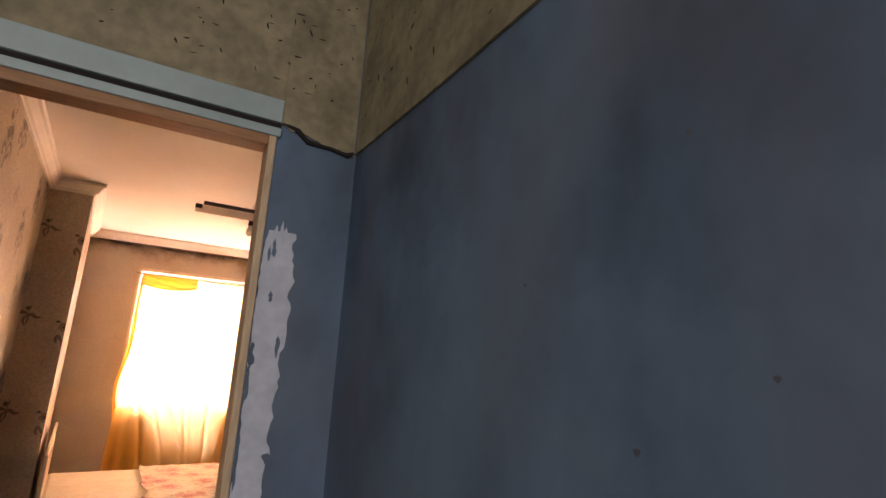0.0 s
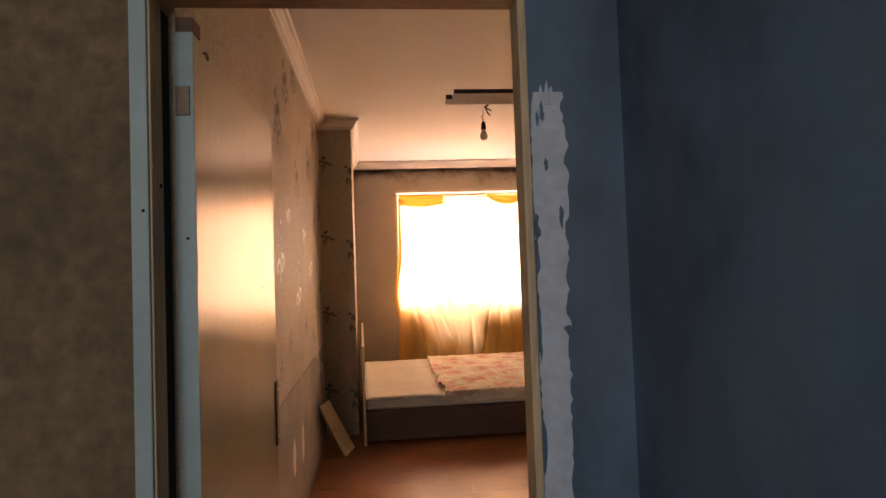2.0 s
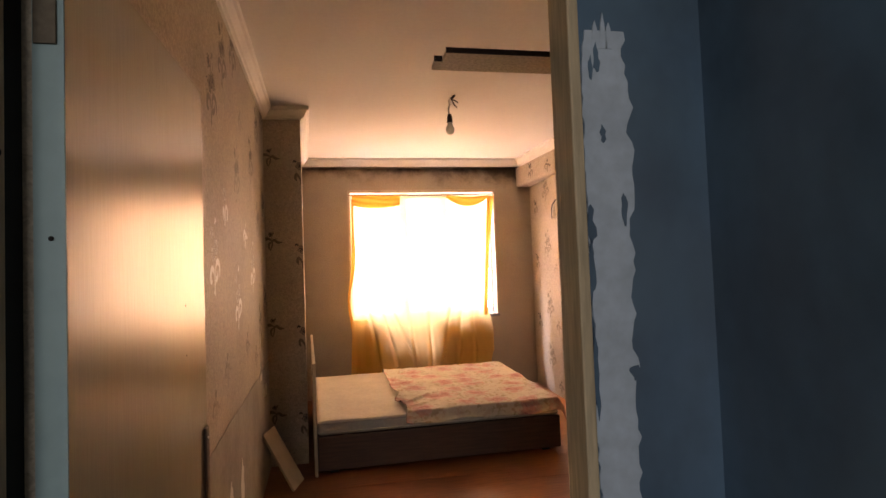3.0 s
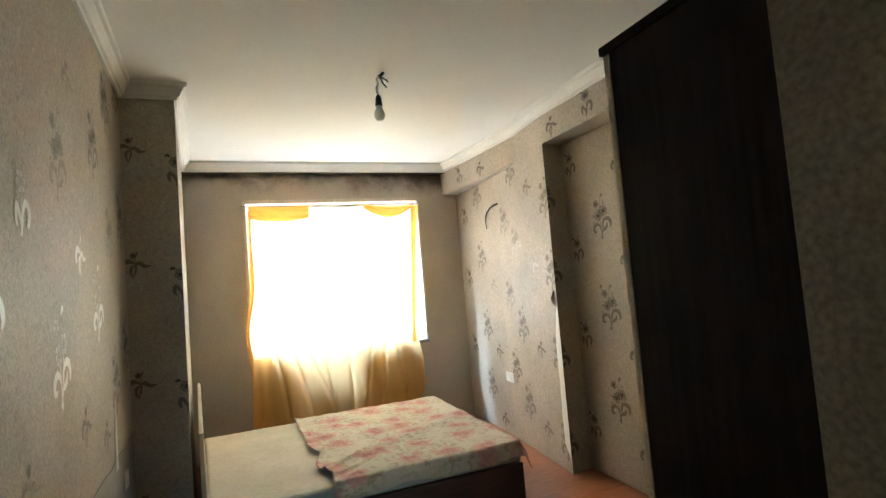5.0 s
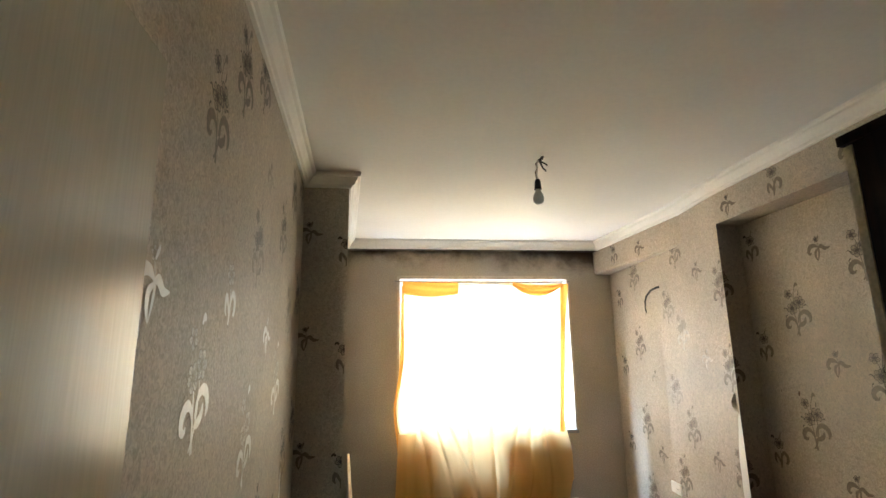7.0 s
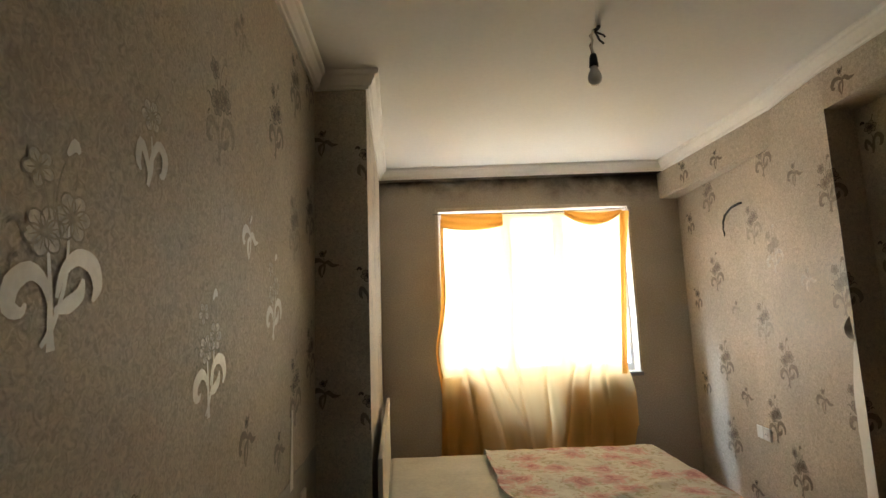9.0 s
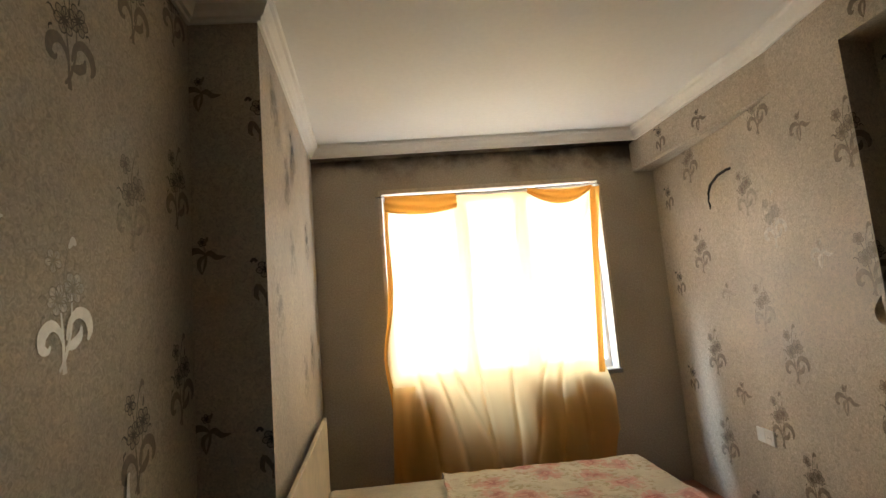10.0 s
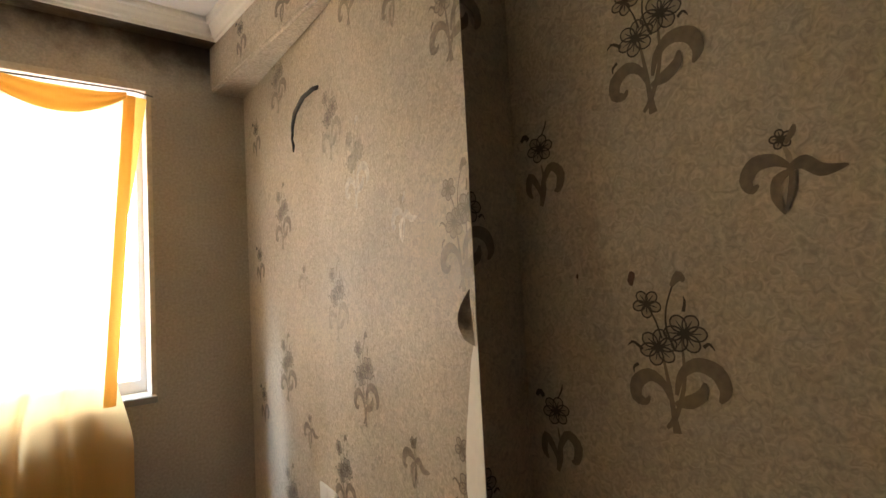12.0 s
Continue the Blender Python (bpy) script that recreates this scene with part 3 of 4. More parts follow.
mattress = thing("mattress", "bare off-white quilted mattress lying on the bed base", "mattress")
bm = soft_block(-0.04, 1.785, 4.015, 5.625, 0.2655, 0.368, 0.03, 24, 24, 0.004)
for v in bm.verts:
    v.co.x -= 0.083 * (v.co.y - 4.2) * ease(1.0, 0.0, v.co.x)
part("padding", bm, M["mattress"], mattress, smooth=True)
for z in (0.285, 0.352):
    ring = [(-0.005, 4.012), (1.77, 4.012), (1.788, 4.03), (1.788, 5.61), (1.77, 5.628), (-0.14, 5.628), (-0.160, 5.61), (-0.026, 4.03), (-0.005, 4.012)]
    part("piping", tube(B(), [(x, y, z) for x, y in ring], 0.006, 6), M["mattress"], mattress, "raised piping round the rim", smooth=True)


def sheet_place(u, v):
    """Cotton sheet over the foot two thirds of the mattress, hanging over the front."""
    y = 3.975 + 1.68 * v
    start = 0.60 - 0.08 * v + 0.035 * noise.noise((v * 7, 4.0, 0)) + 0.018 * math.sin(22 * v)
    x = start + (1.835 - start) * u
    top = 0.392
    z = top + 0.010 * noise.noise((x * 5, y * 5, 0)) + 0.006 * noise.noise((x * 13, y * 13, 5.0))
    # rucks running towards the loose corner near the head
    ruck = math.exp(-(((y - 4.25) - 0.85 * (x - 0.62)) / 0.03) ** 2) * ease(0.5, 0.0, u)
    ruck += 0.8 * math.exp(-(((y - 4.12) - 0.6 * (x - 0.62)) / 0.022) ** 2) * ease(0.4, 0.0, u)
    ruck += 0.6 * math.exp(-(((y - 4.5) - 0.5 * (x - 1.0)) / 0.05) ** 2) * ease(0.05, 0.4, u) * ease(1.0, 0.7, u)
    z += 0.018 * ruck
    z += 0.012 * math.exp(-((u / 0.02) ** 2))
    drop = ease(0.035, 0.0, v)
    hang = 0.085 + 0.03 * noise.noise((x * 4, 9.0, 0)) + 0.012 * math.sin(17 * x)
    z -= drop * hang
    end = ease(0.965, 1.0, u)
    z -= end * (0.07 + 0.02 * noise.noise((y * 5, 2.0, 0)))
    y += -0.006 * drop + 0.01 * drop * noise.noise((x * 9, 1.0, 0))
    y -= ease(0.985, 1.0, v) * 0.02
    z -= ease(0.975, 1.0, v) * 0.08
    return (x, y, z)


bm = sheet(150, 150, sheet_place)
bed_sheet = tagged(part("bed_sheet", bm, M["roses"], smooth=True), "rumpled cream bed sheet with pink rose print on mattress", "bed sheet")
solid = bed_sheet.modifiers.new("thickness", "SOLIDIFY")
solid.thickness, solid.offset = 0.002, -1

# ---------------------------------------------------------------- wardrobe with a plank lying on it
wardrobe = thing("wardrobe", "tall dark brown wardrobe with raw light edge, against wall", "wardrobe")
WX, WY, WT = 1.012, 2.0, 1.967
part("side_panel", box(B(), WX, WX + 0.018, 1.452, WY - 0.019, 0.0, WT - 0.021), M["dark_wood"], wardrobe)
part("edge_strip", box(B(), WX - 0.002, WX + 0.02, WY - 0.018, WY, 0.0, WT - 0.024), M["edge"], wardrobe, "raw pale board edge")
part("side_panel", box(B(), 2.50, 2.518, 1.452, WY - 0.019, 0.0, WT - 0.021), M["dark_wood"], wardrobe)
part("top", bevel(box(B(), WX - 0.008, 2.525, 1.452, WY + 0.008, WT - 0.02, WT), 0.002), M["dark_wood"], wardrobe)
part("back", box(B(), WX + 0.019, 2.499, 1.452, 1.458, 0.05, WT - 0.022), M["board"], wardrobe)
part("plinth", box(B(), WX + 0.021, 2.499, WY - 0.076, WY - 0.058, 0, 0.07), M["dark_wood"], wardrobe)
for i in range(3):
    a = WX + 0.022 + i * 0.48
    d = part("door", bevel(box(B(), a, a + 0.477, WY - 0.018, WY - 0.002, 0.075, WT - 0.026), 0.002), M["dark_wood"], wardrobe)
    part("handle", tube(B(), [(a + 0.44, WY - 0.002, 0.95), (a + 0.44, WY + 0.022, 0.95), (a + 0.44, WY + 0.022, 1.07), (a + 0.44, WY - 0.002, 1.07)], 0.005, 8), M["metal"], d, smooth=True)
plank = thing("plank", "thin plank with dark front edge and notched end on wardrobe", "plank")
bm = box(B(), 0.486, 1.75, 1.481, 1.592, WT + 0.0005, WT + 0.011)
box(bm, 0.466, 0.4855, 1.535, 1.592, WT + 0.0005, WT + 0.012)
part("board", bm, M["edge"], plank, "pale chipboard underside")
bm = box(B(), 0.484, 1.75, 1.474, 1.4805, WT + 0.0002, WT + 0.012)
box(bm, 0.463, 0.4840, 1.530, 1.5345, WT + 0.0002, WT + 0.014)
part("front_edge", bm, M["dark_wood"], plank, "thin dark brown strip along the front")

# ---------------------------------------------------------------- bare bulb
lamp = thing("pendant_lamp", "bare unlit bulb in black socket on twisted ceiling wires", "lamp")
cx, cy = 1.011, 3.865
part("hook", tube(B(), [(cx + 0.012, cy, CEIL + 0.002), (cx + 0.008, cy, CEIL - 0.009), (cx - 0.004, cy - 0.01, CEIL - 0.023), (cx - 0.02, cy - 0.015, CEIL - 0.034)], 0.009, 8), M["black"], lamp, "black insulated hook end", smooth=True)
part("wire", tube(B(), [(cx - 0.018, cy - 0.015, CEIL - 0.030), (cx - 0.034, cy - 0.02, CEIL - 0.057), (cx - 0.03, cy - 0.02, CEIL - 0.083), (cx - 0.038, cy - 0.025, CEIL - 0.113), (cx - 0.034, cy - 0.028, CEIL - 0.151)], 0.0048, 6), M["plastic"], lamp, "white flex", smooth=True)
part("wire", tube(B(), [(cx + 0.0, cy, CEIL - 0.015), (cx - 0.03, cy + 0.005, CEIL - 0.045), (cx - 0.026, cy - 0.012, CEIL - 0.076), (cx - 0.041, cy - 0.018, CEIL - 0.106), (cx - 0.036, cy - 0.026, CEIL - 0.151)], 0.0048, 6), M["metal"], lamp, smooth=True)
for dx, dz in ((0.028, -0.052), (0.018, -0.085)):
    part("cut_wire", tube(B(), [(cx - 0.012, cy - 0.012, CEIL - 0.034), (cx + 0.4 * dx, cy - 0.01, CEIL + dz + 0.008), (cx + dx, cy - 0.01, CEIL + dz), (cx + dx + 0.006, cy - 0.01, CEIL + dz - 0.01)], 0.0048, 6), M["black"], lamp, "loose cut wire end", smooth=True)
bx, by = cx - 0.035, cy - 0.028
part("socket", lathe(B(), [(0.006, 0.062), (0.012, 0.06), (0.017, 0.045), (0.019, 0.02), (0.021, 0.0)], (bx, by, 2.482)), M["black"], lamp, smooth=True)
part("bulb", lathe(B(), [(0.013, 0.0), (0.016, -0.014), (0.026, -0.034), (0.031, -0.052), (0.029, -0.07), (0.019, -0.085), (0.004, -0.091)], (bx, by, 2.484)), M["bulb"], lamp, smooth=True)

# ---------------------------------------------------------------- small things on the walls
cable = tagged(new("cable_stub"), "black cable end sticking out of the papered wall", "cable")
bm = B()
pts = [(5.185, 2.115, -0.01), (5.215, 2.113, 0.012), (5.295, 2.10, 0.026), (5.38, 2.06, 0.028), (5.42, 2.015, 0.024), (5.43, 1.985, 0.02)]
tube(bm, [(RIGHT(y) - d, y, z) for y, z, d in pts], [0.009, 0.009, 0.009, 0.0085, 0.007, 0.005], 10)
part("sheath", bm, M["black"], cable, smooth=True)
bm = tube(B(), [(RIGHT(5.43) - 0.02, 5.43, 1.987), (RIGHT(5.435) - 0.022, 5.435, 1.965), (RIGHT(5.425) - 0.02, 5.425, 1.935), (RIGHT(5.435) - 0.018, 5.435, 1.91)], [0.006, 0.0045, 0.006, 0.003], 8)
part("core", bm, M["black"], cable, smooth=True)
tilt = math.atan(0.095)
wall_turn = -90 - math.degrees(tilt)
sock = thing("wall_socket", "white double wall socket, scuffed, on flower wallpaper", "socket")
sock.matrix_world = pose(RIGHT(5.235), 5.235, 0.53, 0, 0, wall_turn)
for i, x in enumerate((-0.0425, 0.0425)):
    pl = part("plate", bevel(box(B(), x - 0.041, x + 0.041, -0.012, 0.004, -0.041, 0.041), 0.004), M["plastic"], sock)
    if i:
        part("well", lathe(B(), [(0.021, 0.0), (0.02, 0.003)], (0, 0, 0)), M["plastic"], pl).matrix_local = pose(x, -0.012, 0, 90)
        for d in (-0.0095, 0.0095):
            part("pin_hole", lathe(B(), [(0.0032, 0.0), (0.003, 0.0012)], (0, 0, 0), 10), M["gap"], pl).matrix_local = pose(x + d, -0.0148, 0, 90)


def ragged(n, seed, amp, rough=9.0):
    r = random.Random(seed)
    return [amp * (noise.noise((i * rough / n, seed, 0.5)) + 0.35 * (r.random() - 0.5)) for i in range(n + 1)]


def strip(height, z0, left, right, thick, m):
    """A thin upright layer with uneven borders: left and right give x at each of n+1 heights."""
    bm, n = B(), len(left) - 1
    rows = []
    for i in range(n + 1):
        z = z0 + height * i / n
        rows.append([bm.verts.new(m @ Vector(p)) for p in ((left[i], 0, z), (right[i], 0, z), (right[i], thick, z), (left[i], thick, z))])
    for a, b in zip(rows, rows[1:]):
        for k in range(4):
            bm.faces.new((a[k], a[(k + 1) % 4], b[(k + 1) % 4], b[k]))
    bm.faces.new(rows[0])
    bm.faces.new(rows[-1][::-1])
    return bm


# torn corner of the wallpaper at the recess
n = 40
r1 = ragged(n, 3, 0.012)
wid = [0.065 * ease(0, 0.12, i / n) * ease(1.0, 0.7, i / n) + 0.004 for i in range(n + 1)]
m = pose(RIGHT(4.24) - 0.003, 4.24, 0, 0, 0, wall_turn)
part("torn_strip", strip(1.20, 0.08, [-max(w + a, 0.004) for w, a in zip(wid, r1)], [0.0015] * (n + 1), 0.002, m), M["cornice"], wall_right, "bare white plaster where the paper tore")
bm = B()
for i in range(13):
    a = i / 12
    for s in (0, 1):
        bm.verts.new((RIGHT(4.24) - 0.004 - 0.030 * math.sin(2.6 * a) * s, 4.245 + 0.035 * s * math.cos(2.2 * a) + 0.012 * a, 1.19 + 0.12 * a + 0.01 * s))
bm.verts.ensure_lookup_table()
for i in range(12):
    bm.faces.new((bm.verts[2 * i], bm.verts[2 * i + 1], bm.verts[2 * i + 3], bm.verts[2 * i + 2]))
part("paper_flap", bm, M["wallpaper"], wall_right, "curled loose flap of wallpaper", smooth=True)
bm = B()
for y, z, r in ((3.967, 1.329, 0.008), (4.10, 1.335, 0.003), (3.36, 1.62, 0.003)):
    plate(bm, [(r * math.cos(k) * (1 + 0.35 * math.sin(2 * k)), 1.5 * r * math.sin(k) * (1 if math.sin(k) > 0 else 1.6)) for k in (i * 2 * math.pi / 9 for i in range(9))], 0.0015, pose(RECESS - 0.0008, y, z, 0, 0, -90))
part("nail_hole", bm, M["bed_base"], wall_right, "dark nail holes and a chipped plug")
# greyer, smoother patch low on the wall beside the door
n = 30
top = ragged(n, 8, 0.02)
bm = B()
rows = []
for i in range(n + 1):
    y = 2.2 + 2.055 * i / n
    zt = 0.785 + 0.8 * top[i]
    rows.append([bm.verts.new((LEFT(y) + d, y, z)) for d, z in ((0.003, 0.0), (0.003, zt), (-0.01, zt), (-0.01, 0.0))])
for a, b in zip(rows, rows[1:]):
    for k in range(4):
        bm.faces.new((a[k], a[(k + 1) % 4], b[(k + 1) % 4], b[k]))
bm.faces.new(rows[0])
bm.faces.new(rows[-1])
part("lower_grey_patch", bm, M["grey_low"], wall_left, "smoother grey lower wall with an uneven top border")
n = 16
rt = ragged(n, 15, 0.006)
bm = strip(0.30, 0.74, [-0.012 - 0.03 * (1 - i / n) for i in range(n + 1)], [0.012 - 0.014 * i / n + rt[i] for i in range(n + 1)], 0.002, pose(LEFT(3.77) + 0.005, 3.77, 0, 0, 0, 93))
part("torn_strip", bm, M["cornice"], wall_left, "white sliver of torn paper")
for y, z0, h, seed in ((2.62, 0.34, 0.20, 31), (2.92, 0.30, 0.24, 32)):
    k = 12
    rt = ragged(k, seed, 0.02)
    wid = [0.05 * math.sin(math.pi * min(1.0, 0.15 + 0.8 * i / k)) for i in range(k + 1)]
    bm = strip(h, z0, [-w + 0.5 * r for w, r in zip(wid, rt)], [w + r for w, r in zip(wid, rt[::-1])], 0.002, pose(LEFT(y) + 0.0055, y, 0, 0, 0, 93))
    part("torn_strip", bm, M["cornice"], wall_left, "white patch of torn paper")
part("wall_switch", bevel(box(B(), LEFT(3.95) - 0.005, LEFT(3.95) + 0.012, 3.91, 3.99, 0.60, 0.68), 0.004), M["plastic"], wall_left, "small white wall plate")

# board leaning in the corner by the pier
bm = bevel(box(B(), -0.008, 0.008, -0.095, 0.095, 0, 0.42), 0.003)
board = tagged(part("loose_board", bm, M["board"]), "small beige laminate board leaning against the papered wall", "board")
board.matrix_world = pose(-0.150, 3.86, 0.004, 0, -29, -14)


# ---------------------------------------------------------------- door
door = tagged(new("door_1"), "cream glossy door standing open into the bedroom", "door", kind="structure")
bm = prism(B(), [(-0.224, 1.113), (-0.182, 1.113), (-0.197, 1.892), (-0.239, 1.892)], 0.012, 1.995)
leaf = part("leaf", bevel(bm, 0.002), M["leaf"], door)
part("leaf_edge", prism(B(), [(-0.2245, 1.1125), (-0.1815, 1.1125), (-0.1815, 1.1095), (-0.2245, 1.1095)], 0.012, 1.995), M["frame_white"], leaf, "white painted door edge")
bm = bevel(box(B(), -0.004, 0.004, -0.018, 0.018, -0.12, 0.12), 0.003)
plate_ob = part("handle_plate", bm, M["metal"], leaf, "worn dark handle plate without lever")
plate_ob.matrix_local = pose(-0.193, 1.868, 0.875, 0, 0, 1.1)
for z in (0.09, -0.09):
    s_ob = part("screw", lathe(B(), [(0.004, 0), (0.003, 0.002)], (0, 0, 0), 8), M["plastic"], plate_ob)
    s_ob.matrix_local = pose(0.004, 0, z, 0, 90, 0)
for z in (1.828, 0.3):
    part("hinge", bevel(box(B(), -0.222, -0.190, 1.1055, 1.1094, z - 0.035, z + 0.035), 0.001, 1), M["metal"], leaf, "grey painted hinge plate")
part("nail_hole", lathe(B(), [(0.004, 0), (0.003, 0.002)], (-0.2, 0, 0), 8), M["gap"], leaf).matrix_local = pose(0, 1.107, 1.5, 90)
for y, z in ((1.70, 1.36), (1.70, 1.23)):
    k = (y - 1.113) / 0.775
    part("nail_hole", lathe(B(), [(0.003, 0), (0.002, 0.0012)], (0, 0, 0), 8), M["gap"], leaf).matrix_local = pose(-0.182 - 0.015 * k, y, z, 0, 90)
part("top_block", bevel(box(B(), -0.226, -0.182, 1.113, 1.16, 1.9955, 2.033), 0.002), M["bed_base"], leaf, "brown wooden block on the door top")
part("latch_stub", tube(B(), [(-0.190, 1.18, 1.975), (-0.176, 1.18, 1.972), (-0.172, 1.18, 1.955)], 0.004, 6), M["metal"], leaf, smooth=True)

frame_door = tagged(new("door_frame"), "white and bare wood door frame with gaps at the wall", "door frame", kind="structure")
part("jamb", bevel(box(B(), -0.2545, -0.231, 1.004, 1.060, 0, 2.067), 0.003), M["frame_wood"], frame_door, "bare brown wooden jamb")
part("gap", box(B(), -0.2545, -0.238, 1.0615, 1.109, 0, 2.03), M["gap"], frame_door, "dark open joint behind the jamb")
part("jamb", bevel(box(B(), 0.585, 0.6045, 1.006, 1.082, 0, 2.067), 0.003), M["frame_wood"], frame_door, "bare beige wooden jamb")
part("head", bevel(box(B(), -0.2305, 0.5845, 1.006, 1.075, 2.034, 2.067), 0.003), M["red_wood"], frame_door, "reddish brown wooden head")
part("casing", bevel(box(B(), -0.272, -0.235, 0.996, 1.0155, 0, 2.092), 0.003), M["frame_white"], frame_door, "white painted casing strip")
part("casing", bevel(box(B(), -0.2345, 0.612, 0.998, 1.0155, 2.060, 2.084), 0.003), M["frame_white"], frame_door, "white painted casing strip")
part("gap", box(B(), -0.29, 0.612, 1.010, 1.017, 2.0845, 2.100), M["gap"], frame_door, "dark open joint")
part("trim_board", bevel(box(B(), -0.33, 0.611, 0.998, 1.0155, 2.1005, 2.165), 0.003), M["frame_white"], frame_door, "painted trim board over the door")
for x, z in ((-0.246, 1.555), (-0.252, 0.9), (-0.256, 2.03)):
    part("screw_head", lathe(B(), [(0.004, 0), (0.003, 0.0015)], (0, 0, 0), 8), M["gap"], frame_door).matrix_local = pose(x, 0.996, z, 90)
part("screw_head", lathe(B(), [(0.006, 0), (0.004, 0.002)], (0, 0, 0), 8), M["gap"], frame_door).matrix_local = pose(-0.231, 1.045, 1.615, 0, 90)

# ---------------------------------------------------------------- hall wall layers
n = 130
a, b = ragged(n, 11, 0.009, 60), ragged(n, 5, 0.011, 75)
left = [0.6055 + (abs(x) if i > 40 else 0.3 * abs(x)) for i, x in enumerate(a)]
right = [0.672 + 0.017 * ease(0.5, 1.0, i / n) + x for i, x in enumerate(b)]
for i in range(n - 6, n + 1):
    k = (i - (n - 6)) / 6
    left[i] += 0.008 * k
    right[i] -= 0.006 * k
bm = strip(1.81, 0, left, right, 0.004, pose(0, 1.0125, 0))
part("filler_strip", bm, M["white_filler"], wall_hall_end, "ragged strip of white filler beside the frame")
for x, z, h in ((0.634, 1.82, 0.016), (0.648, 1.82, 0.03), (0.658, 1.82, 0.014)):
    plate(bm := B(), [(x - 0.006, z - 0.03), (x + 0.007, z - 0.03), (x + 0.004, z + 0.3 * h), (x + 0.001, z + h), (x - 0.003, z + 0.4 * h)], 0.003, pose(0, 1.0118, -0.01))
    part("filler_spike", bm, M["white_filler"], wall_hall_end)
rr = random.Random(4)
for x, z, w, h in ((0.634, 1.765, 0.007, 0.045), (0.624, 1.745, 0.004, 0.040), (0.640, 1.640, 0.005, 0.03), (0.612, 1.490, 0.009, 0.06), (0.610, 1.260, 0.008, 0.12), (0.680, 1.258, 0.014, 0.022), (0.610, 1.420, 0.007, 0.09), (0.609, 1.000, 0.007, 0.13), (0.672, 1.520, 0.006, 0.05)):
    k = 13
    ring = [(x + w * (0.35 + 0.9 * rr.random()) * math.cos(2 * math.pi * i / k), z + 0.5 * h * (0.7 + 0.6 * rr.random()) * math.sin(2 * math.pi * i / k)) for i in range(k)]
    part("bare_spot", plate(B(), ring, 0.003, pose(0, 1.0112, 0)), M["blue"], wall_hall_end, "blue wall showing through")


def layer(u0, u1, steps, seed, low, m, amp):
    """Old wallpaper above the plaster line, its lower border uneven."""
    bm, rows = B(), []
    edge = ragged(steps, seed, amp, 18)
    for i in range(steps + 1):
        u = u0 + (u1 - u0) * i / steps
        z = low(u) + edge[i]
        rows.append([bm.verts.new(m @ Vector(p)) for p in ((u, 0, z), (u, 0, 2.598), (u, 0.006, 2.598), (u, 0.006, z))])
    for a, b in zip(rows, rows[1:]):
        for k in range(4):
            bm.faces.new((a[k], a[(k + 1) % 4], b[(k + 1) % 4], b[k]))
    bm.faces.new(rows[0])
    bm.faces.new(rows[-1][::-1])
    return bm


part("upper_wallpaper", layer(0.612, 0.8205, 24, 21, lambda u: 2.098 - 0.19 * (u - 0.612), pose(0, 1.0085, 0), 0.008), M["old_paper"], wall_hall_end, "yellowed cracked wallpaper above the blue plaster")
part("upper_wallpaper", layer(-1.59, 0.6115, 30, 22, lambda u: 2.157, pose(0, 1.0085, 0), 0.0), M["old_paper"], frame_door, "yellowed cracked wallpaper over the door")
part("upper_wallpaper", layer(-1.0, 3.5, 160, 23, lambda u: 2.066 - 0.018 * (1 + u) + 0.004 * math.sin(3 * u), pose(HALL_X - 0.0075, 0, 0, 0, 0, -90), 0.004), M["old_paper"], wall_hall, "yellowed cracked wallpaper above the blue plaster")
zig = [(0.614, 2.103), (0.634, 2.100), (0.658, 2.094), (0.672, 2.082), (0.686, 2.070), (0.720, 2.068), (0.752, 2.068), (0.778, 2.063), (0.80, 2.060), (0.818, 2.070)]
bm = tube(B(), [(x, 1.0105, z) for x, z in zig], [0.003, 0.006, 0.008, 0.007, 0.008, 0.006, 0.006, 0.006, 0.008, 0.006], 6)
part("crack", bm, M["gap"], wall_hall_end, "open dark crack under the old paper")
# brittle cracks and lifted flakes in the old paper
rc = random.Random(12)
for i in range(150):
    over_door = i < 90
    u, z = (rc.uniform(-0.4, 0.80) if over_door else rc.uniform(-0.98, 0.9)), rc.uniform(2.2 if over_door else 2.10, 2.55)
    w, h = rc.uniform(0.003, 0.013), rc.uniform(0.0008, 0.0025)
    m = pose(u, 1.0078, z, 0, rc.choice((0, 0, 80)) + rc.uniform(-12, 12), 0) if over_door else pose(HALL_X - 0.0082, -u, z, 0, rc.choice((0, 0, 80)) + rc.uniform(-12, 12), -90)
    ring = [(-w, 0), (-0.3 * w, -h), (0.4 * w, -0.4 * h), (w, h), (0.3 * w, 1.6 * h), (-0.5 * w, h)]
    part("paper_crack", plate(B(), ring, 0.0012, m), M["gap"], frame_door if over_door else wall_hall)
# small blemishes on the blue plaster
for y, z, r in ((-0.012, 1.742, 0.0035), (0.244, 1.611, 0.0018), (-0.076, 1.501, 0.003), (0.064, 1.422, 0.004)):
    part("blemish", plate(B(), [(r * math.cos(k) * (1 + 0.3 * math.sin(3 * k)), r * math.sin(k)) for k in (i * 2 * math.pi / 10 for i in range(10))], 0.001, pose(HALL_X - 0.0005, y, z, 0, 0, -90)), M["scuff"], wall_hall)

